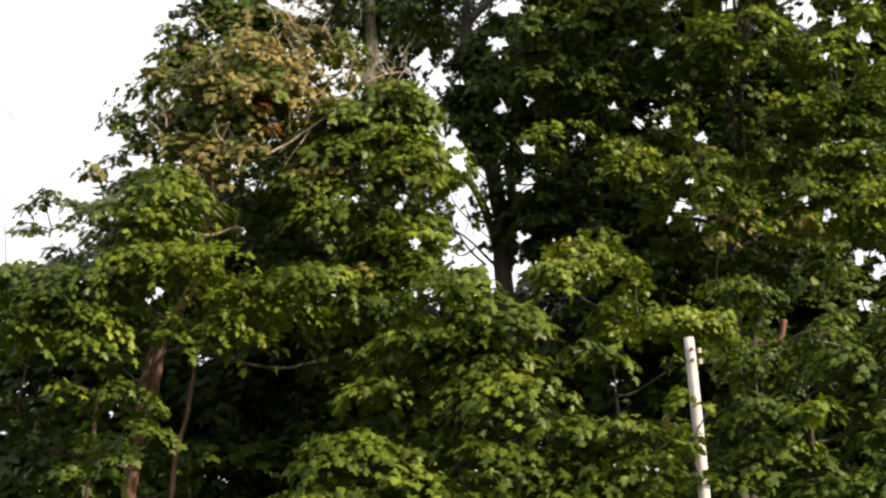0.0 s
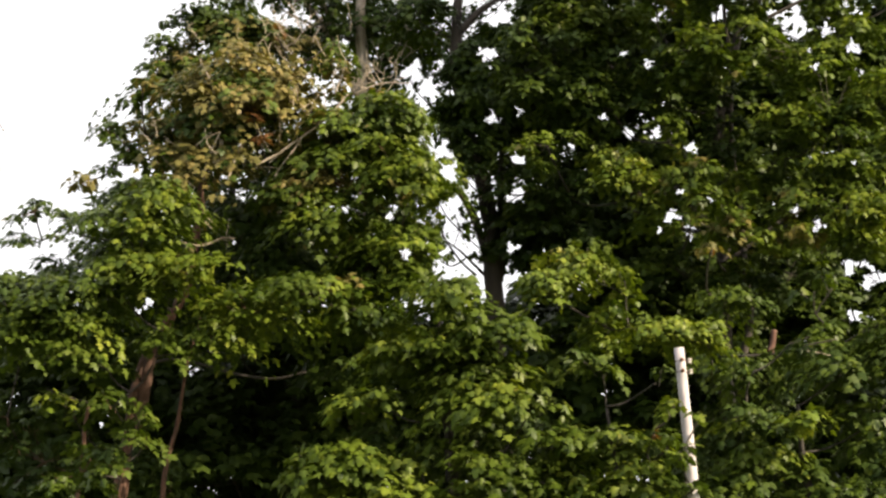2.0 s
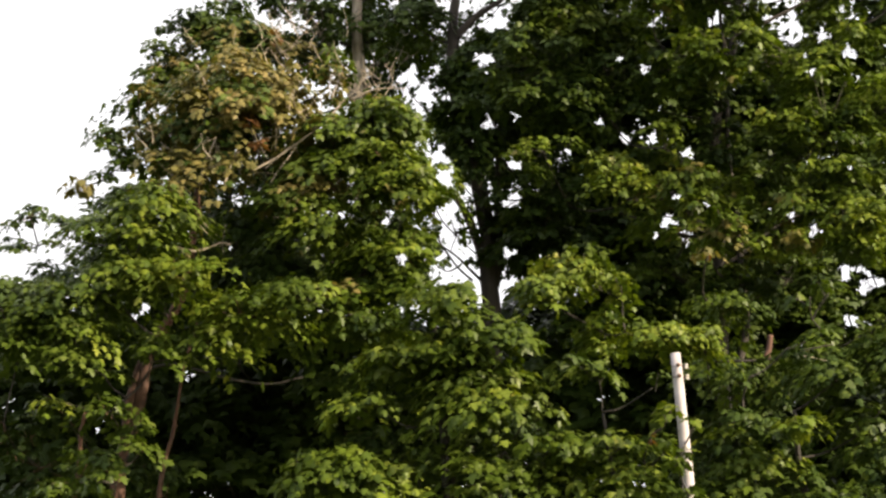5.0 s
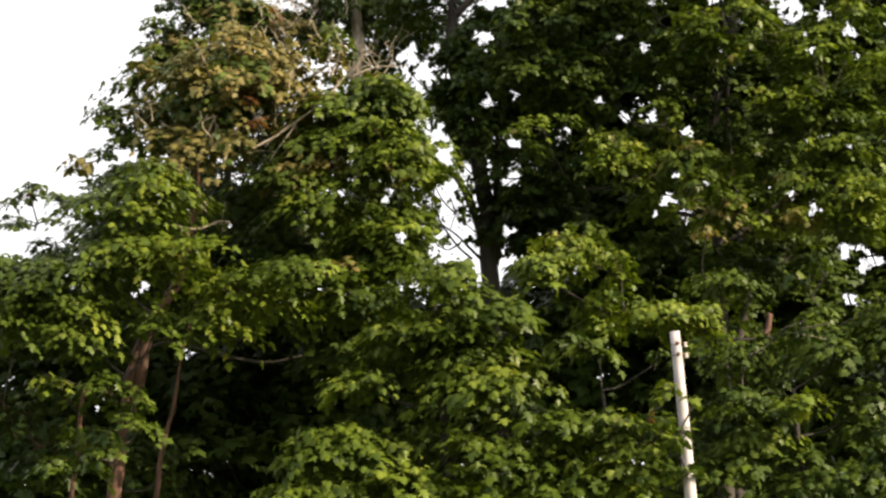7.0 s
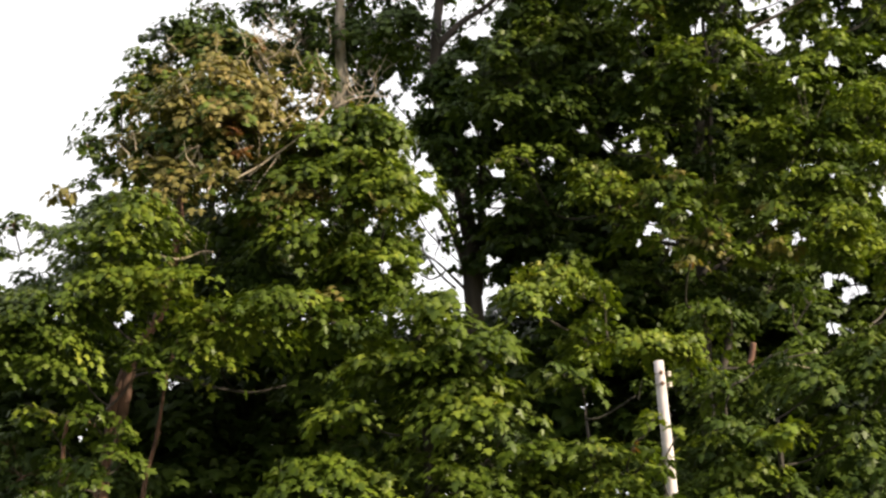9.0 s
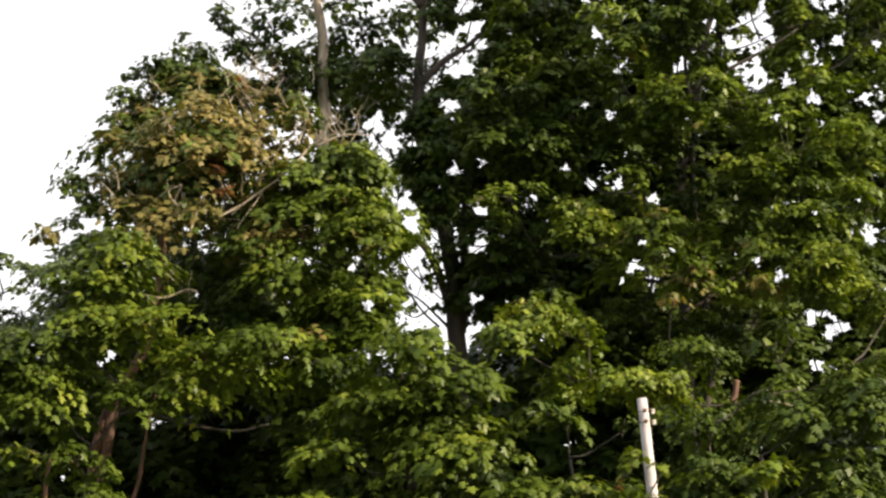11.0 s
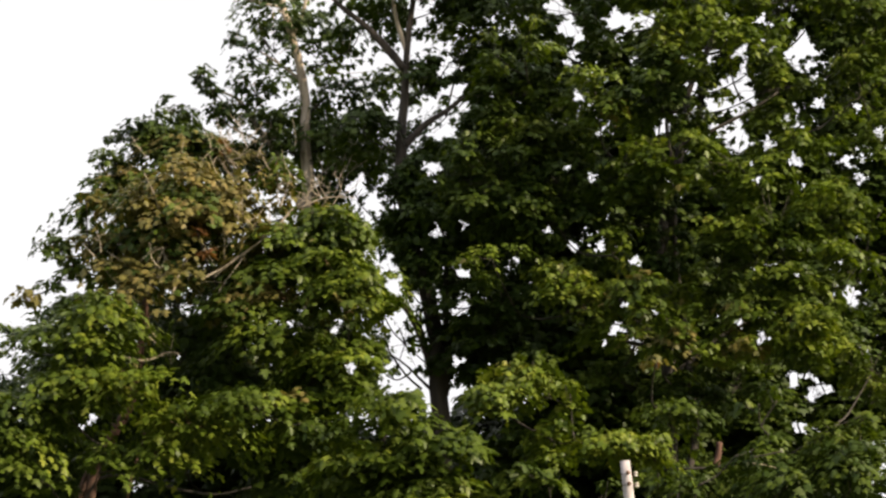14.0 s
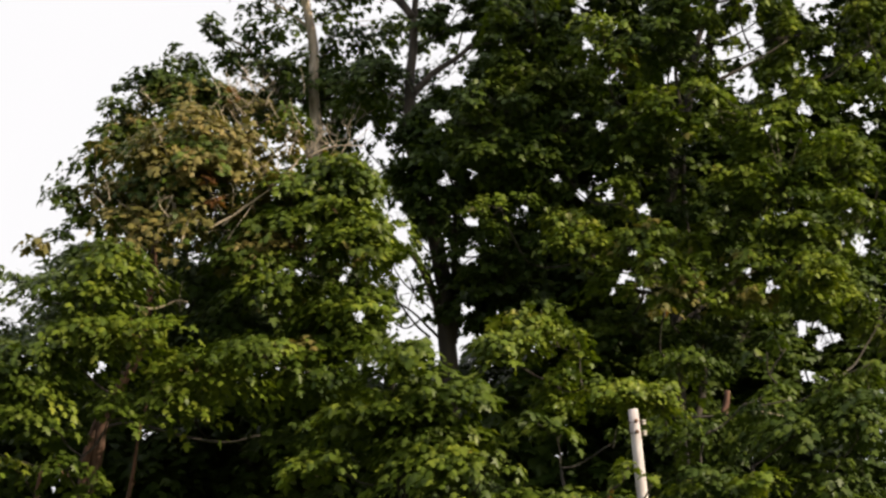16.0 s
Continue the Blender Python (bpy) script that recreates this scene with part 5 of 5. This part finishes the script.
tall_maple.mass(2.61, 37.00, 15.81, 0.46, 0.4, 0.37, 0.5, {1: 0.8, 0: 0.2}, 0.27)
tall_maple.mass(8.39, 36.80, 14.70, 0.83, 0.7, 1.10, 0.4, {0: 0.5, 1: 0.47, 3: 0.03}, 0.27)
tall_maple.mass(7.45, 36.40, 12.46, 0.82, 0.6, 0.82, 0.7, {0: 0.5, 1: 0.47, 3: 0.03}, 0.27)
tall_maple.mass(8.26, 36.80, 11.79, 0.83, 0.6, 1.10, 0.45, {0: 0.5, 1: 0.47, 3: 0.03}, 0.27)
tall_maple.mass(8.26, 36.80, 9.84, 0.83, 0.6, 0.83, 0.45, {0: 0.5, 1: 0.47, 3: 0.03}, 0.27)
# dark leaves over the trunk, standing in for shade
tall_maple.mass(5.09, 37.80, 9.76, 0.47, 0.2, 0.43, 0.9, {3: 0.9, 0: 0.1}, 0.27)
tall_maple.mass(7.08, 35.60, 8.45, 0.62, 0.3, 0.36, 0.6, {0: 0.5, 1: 0.47, 3: 0.03}, 0.27)
tall_maple.mass(7.77, 35.60, 8.82, 0.53, 0.3, 0.45, 0.5, {0: 0.5, 1: 0.47, 3: 0.03}, 0.27)
tall_maple.mass(2.78, 38.20, 15.20, 1.34, 0.6, 0.76, 0.65, {0: 0.7, 3: 0.3}, 0.27)
tall_maple.mass(5.11, 37.20, 16.62, 1.12, 0.6, 0.56, 0.7, {0: 0.5, 1: 0.47, 3: 0.03}, 0.27)
tall_maple.mass(7.24, 37.00, 16.54, 1.11, 0.6, 0.56, 0.8, {0: 0.5, 1: 0.47, 3: 0.03}, 0.27)
tall_maple.mass(8.80, 37.00, 16.12, 0.83, 0.6, 0.65, 0.5, {0: 0.5, 1: 0.47, 3: 0.03}, 0.27)
tall_maple.mass(3.54, 38.50, 16.92, 1.06, 0.5, 0.48, 0.5, {0: 0.7, 3: 0.3}, 0.27)
tall_maple.mass(6.79, 37.00, 14.88, 1.02, 0.5, 0.56, 0.5, {0: 0.5, 1: 0.47, 3: 0.03}, 0.27)
tall_maple.mass(2.15, 37.60, 15.72, 0.56, 0.4, 0.38, 0.6, {0: 0.47, 1: 0.47, 2: 0.06}, 0.27)
tall_maple.mass(5.03, 37.00, 14.98, 1.02, 0.6, 0.65, 0.8, {0: 0.7, 3: 0.3}, 0.27)
tall_maple.mass(7.20, 36.80, 13.99, 1.01, 0.6, 0.55, 0.4, {0: 0.5, 1: 0.47, 3: 0.03}, 0.27)
tall_maple.mass(4.05, 38.00, 10.00, 1.05, 0.4, 0.48, 0.5, {0: 0.7, 3: 0.3}, 0.27)
tall_maple.mass(6.25, 38.40, 9.89, 1.06, 0.4, 0.48, 0.5, {3: 0.9, 0: 0.1}, 0.27)
tall_maple.grow()

# bushy young maple crowding round the pole
small_maple = Tree("tree", (5.48, 34.00, -0.1), "bushy young maple crowding round the pole", SHADED_BARK, 0.145)
small_maple.trunk([(5.48, 34.00, -0.10), (5.66, 34.00, 5.21), (5.60, 34.00, 6.06), (5.55, 34.00, 6.92)], 0.09, 0.03)
small_maple.bough(5.52, 33.40, 6.57, 0.34, 0.28, 0.7, {1: 0.7, 0: 0.3})
# remaining boughs get dark mixes as shade, so the tuft above stands out
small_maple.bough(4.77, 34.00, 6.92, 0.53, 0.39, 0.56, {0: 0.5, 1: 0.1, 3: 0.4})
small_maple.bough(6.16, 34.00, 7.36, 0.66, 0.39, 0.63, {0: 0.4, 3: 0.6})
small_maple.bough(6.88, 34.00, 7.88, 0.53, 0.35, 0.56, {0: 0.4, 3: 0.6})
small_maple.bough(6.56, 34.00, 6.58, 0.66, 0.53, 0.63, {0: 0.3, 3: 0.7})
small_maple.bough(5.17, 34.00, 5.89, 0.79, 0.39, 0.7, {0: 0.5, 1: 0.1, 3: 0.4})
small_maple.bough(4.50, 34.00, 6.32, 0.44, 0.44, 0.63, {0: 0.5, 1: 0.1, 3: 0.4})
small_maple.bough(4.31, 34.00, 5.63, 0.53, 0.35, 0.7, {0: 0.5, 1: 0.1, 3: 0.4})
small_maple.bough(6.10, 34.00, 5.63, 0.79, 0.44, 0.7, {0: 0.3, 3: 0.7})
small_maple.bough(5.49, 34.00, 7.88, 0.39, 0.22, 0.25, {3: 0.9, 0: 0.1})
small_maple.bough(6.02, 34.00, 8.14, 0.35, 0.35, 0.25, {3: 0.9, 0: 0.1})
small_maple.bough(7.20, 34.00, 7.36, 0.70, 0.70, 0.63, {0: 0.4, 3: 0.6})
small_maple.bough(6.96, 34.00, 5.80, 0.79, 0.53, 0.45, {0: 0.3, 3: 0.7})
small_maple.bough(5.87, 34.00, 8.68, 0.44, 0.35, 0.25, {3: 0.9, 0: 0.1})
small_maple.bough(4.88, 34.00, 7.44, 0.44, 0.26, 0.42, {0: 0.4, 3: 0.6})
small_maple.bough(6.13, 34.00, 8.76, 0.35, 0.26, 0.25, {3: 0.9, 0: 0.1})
small_maple.grow()

# sunlit maple sapling beside the pole
sapling_maple = Tree("tree", (2.60, 33.00, -0.1), "sunlit maple sapling beside the pole", SHADED_BARK, 0.145)
sapling_maple.trunk([(2.60, 33.00, -0.10), (2.69, 33.00, 5.10), (2.66, 33.00, 5.93), (2.55, 33.00, 6.76)], 0.06, 0.02)
sapling_maple.bough(2.62, 32.90, 6.21, 0.42, 0.25, 1, {0: 0.7, 3: 0.2, 1: 0.1})
sapling_maple.bough(3.02, 32.90, 5.67, 0.47, 0.34, 1, {0: 0.3, 1: 0.7})
sapling_maple.bough(2.47, 32.90, 7.25, 0.42, 0.25, 0.25, {0: 0.7, 3: 0.2, 1: 0.1})
sapling_maple.bough(3.30, 32.90, 7.09, 0.25, 0.25, 0.4, {0: 0.7, 3: 0.2, 1: 0.1})
sapling_maple.bough(3.44, 32.90, 6.16, 0.25, 0.34, 0.7, {0: 0.7, 3: 0.2, 1: 0.1})
sapling_maple.bough(2.60, 32.90, 5.50, 0.51, 0.30, 1, {0: 0.3, 1: 0.7})
sapling_maple.bough(3.18, 32.90, 5.25, 0.51, 0.25, 1, {0: 0.3, 1: 0.7})
sapling_maple.bough(2.06, 32.90, 7.59, 0.38, 0.21, 0.3, {0: 0.7, 3: 0.2, 1: 0.1})
sapling_maple.bough(3.63, 32.90, 5.54, 0.14, 0.12, 1, {0: 0.3, 1: 0.7})
sapling_maple.bough(3.18, 32.30, 6.31, 0.02, 0.02, 1, 4)
sapling_maple.bough(3.60, 32.20, 6.03, 0.18, 0.12, 0.6, {0: 0.5, 1: 0.5})
sapling_maple.bough(3.70, 32.20, 5.42, 0.18, 0.13, 0.6, {0: 0.5, 1: 0.5})
sapling_maple.bough(3.80, 32.20, 6.43, 0.13, 0.15, 0.6, {0: 0.5, 1: 0.5})
sapling_maple.bough(3.37, 32.20, 6.27, 0.15, 0.10, 0.6, {0: 0.5, 1: 0.5})
sapling_maple.mass(3.52, 32.00, 5.94, 0.16, 0.1, 0.08, 0.8, {0: 0.6, 1: 0.4}, 0.1)
sapling_maple.mass(3.43, 32.00, 6.61, 0.08, 0.1, 0.13, 0.4, {0: 0.6, 1: 0.4}, 0.1)
sapling_maple.grow()

# ---- bare sapling far off ----
# slender leafless tree far off, pale with glare
far = Tree("bare_tree", (-15.27, 82.00, -0.1), "slender leafless tree far off, pale with glare", GLARE_BARK, 0.15)
far.trunk([(-15.27, 82.00, -0.10), (-15.77, 82.00, 10.30), (-16.16, 82.00, 19.09), (-16.27, 82.00, 20.81), (-16.24, 82.00, 22.55), (-16.11, 82.00, 24.41), (-16.18, 82.00, 25.08)], 0.12, 0.02)
far.limb([(-16.24, 82.00, 21.03), (-16.07, 82.00, 21.36), (-15.87, 82.00, 21.64)], 0.05, 0.02)
far.limb([(-16.15, 82.00, 24.92), (-16.36, 82.00, 25.30), (-16.54, 82.00, 25.59)], 0.05, 0.03)
far.limb([(-16.19, 82.00, 19.84), (-16.05, 82.00, 20.06), (-15.93, 82.00, 20.21)], 0.04, 0.02)

# ---- utility pole ----
top, low = (Vector(p) for p in [(3.59, 32.50, 7.54), (3.76, 32.50, 5.19)])
axis = (top - low).normalized()
foot = top - axis * ((top.z + 0.1) / axis.z)
pole = new("utility_pole")
pole.location = foot
tagged(pole, "weathered grey wooden utility pole leaning among the leaves", "pole")
limb(pole, [foot, foot.lerp(top, 0.3), foot.lerp(top, 0.7), top], 0.115, 0.074, POLE_WOOD, "shaft", "", 20, 0.03, 0.0, 0.02)
side = Vector((1, -0.15, 0)).normalized()


def turned(name, outline, at, direction, mat, parent, label="", sides=14):
    """A turned piece: (distance along the axis, radius) pairs swept round a direction."""
    bm = bmesh.new()
    q = Vector(direction).to_track_quat("Z", "Y")
    rings = [[bm.verts.new(Vector(at) + q @ Vector((math.cos(2 * math.pi * k / sides) * r, math.sin(2 * math.pi * k / sides) * r, h))) for k in range(sides)] for h, r in outline]
    for a, b in zip(rings, rings[1:]):
        for k in range(sides):
            bm.faces.new((a[k], a[(k + 1) % sides], b[(k + 1) % sides], b[k]))
    bm.faces.new(reversed(rings[0]))
    bm.faces.new(rings[-1])
    return part(name, bm_mesh(name, bm), [mat], parent, label)


for down in (0.20, 0.36):
    c = top - axis * down - foot
    band = turned("bracket", [(-0.008, 0.070), (-0.008, 0.080), (0.008, 0.080), (0.008, 0.070)], c, axis, IRON, pole, "rusty iron bracket")
    turned("bolt", [(0.0, 0.018), (0.06, 0.018), (0.06, 0.030), (0.085, 0.030)], c + Vector((0.0, -0.08, 0.0)), (0.1, -1, 0), IRON, band)
    turned("arm", [(0.0, 0.014), (0.07, 0.014)], c + side * 0.08, side, IRON, band)
    turned("insulator", [(-0.038, 0.018), (-0.034, 0.030), (-0.015, 0.033), (-0.004, 0.020), (0.004, 0.020), (0.015, 0.033), (0.034, 0.030), (0.038, 0.018)],
           c + side * 0.135, (0, 0, 1), PORCELAIN, pole, "white porcelain spool insulator")
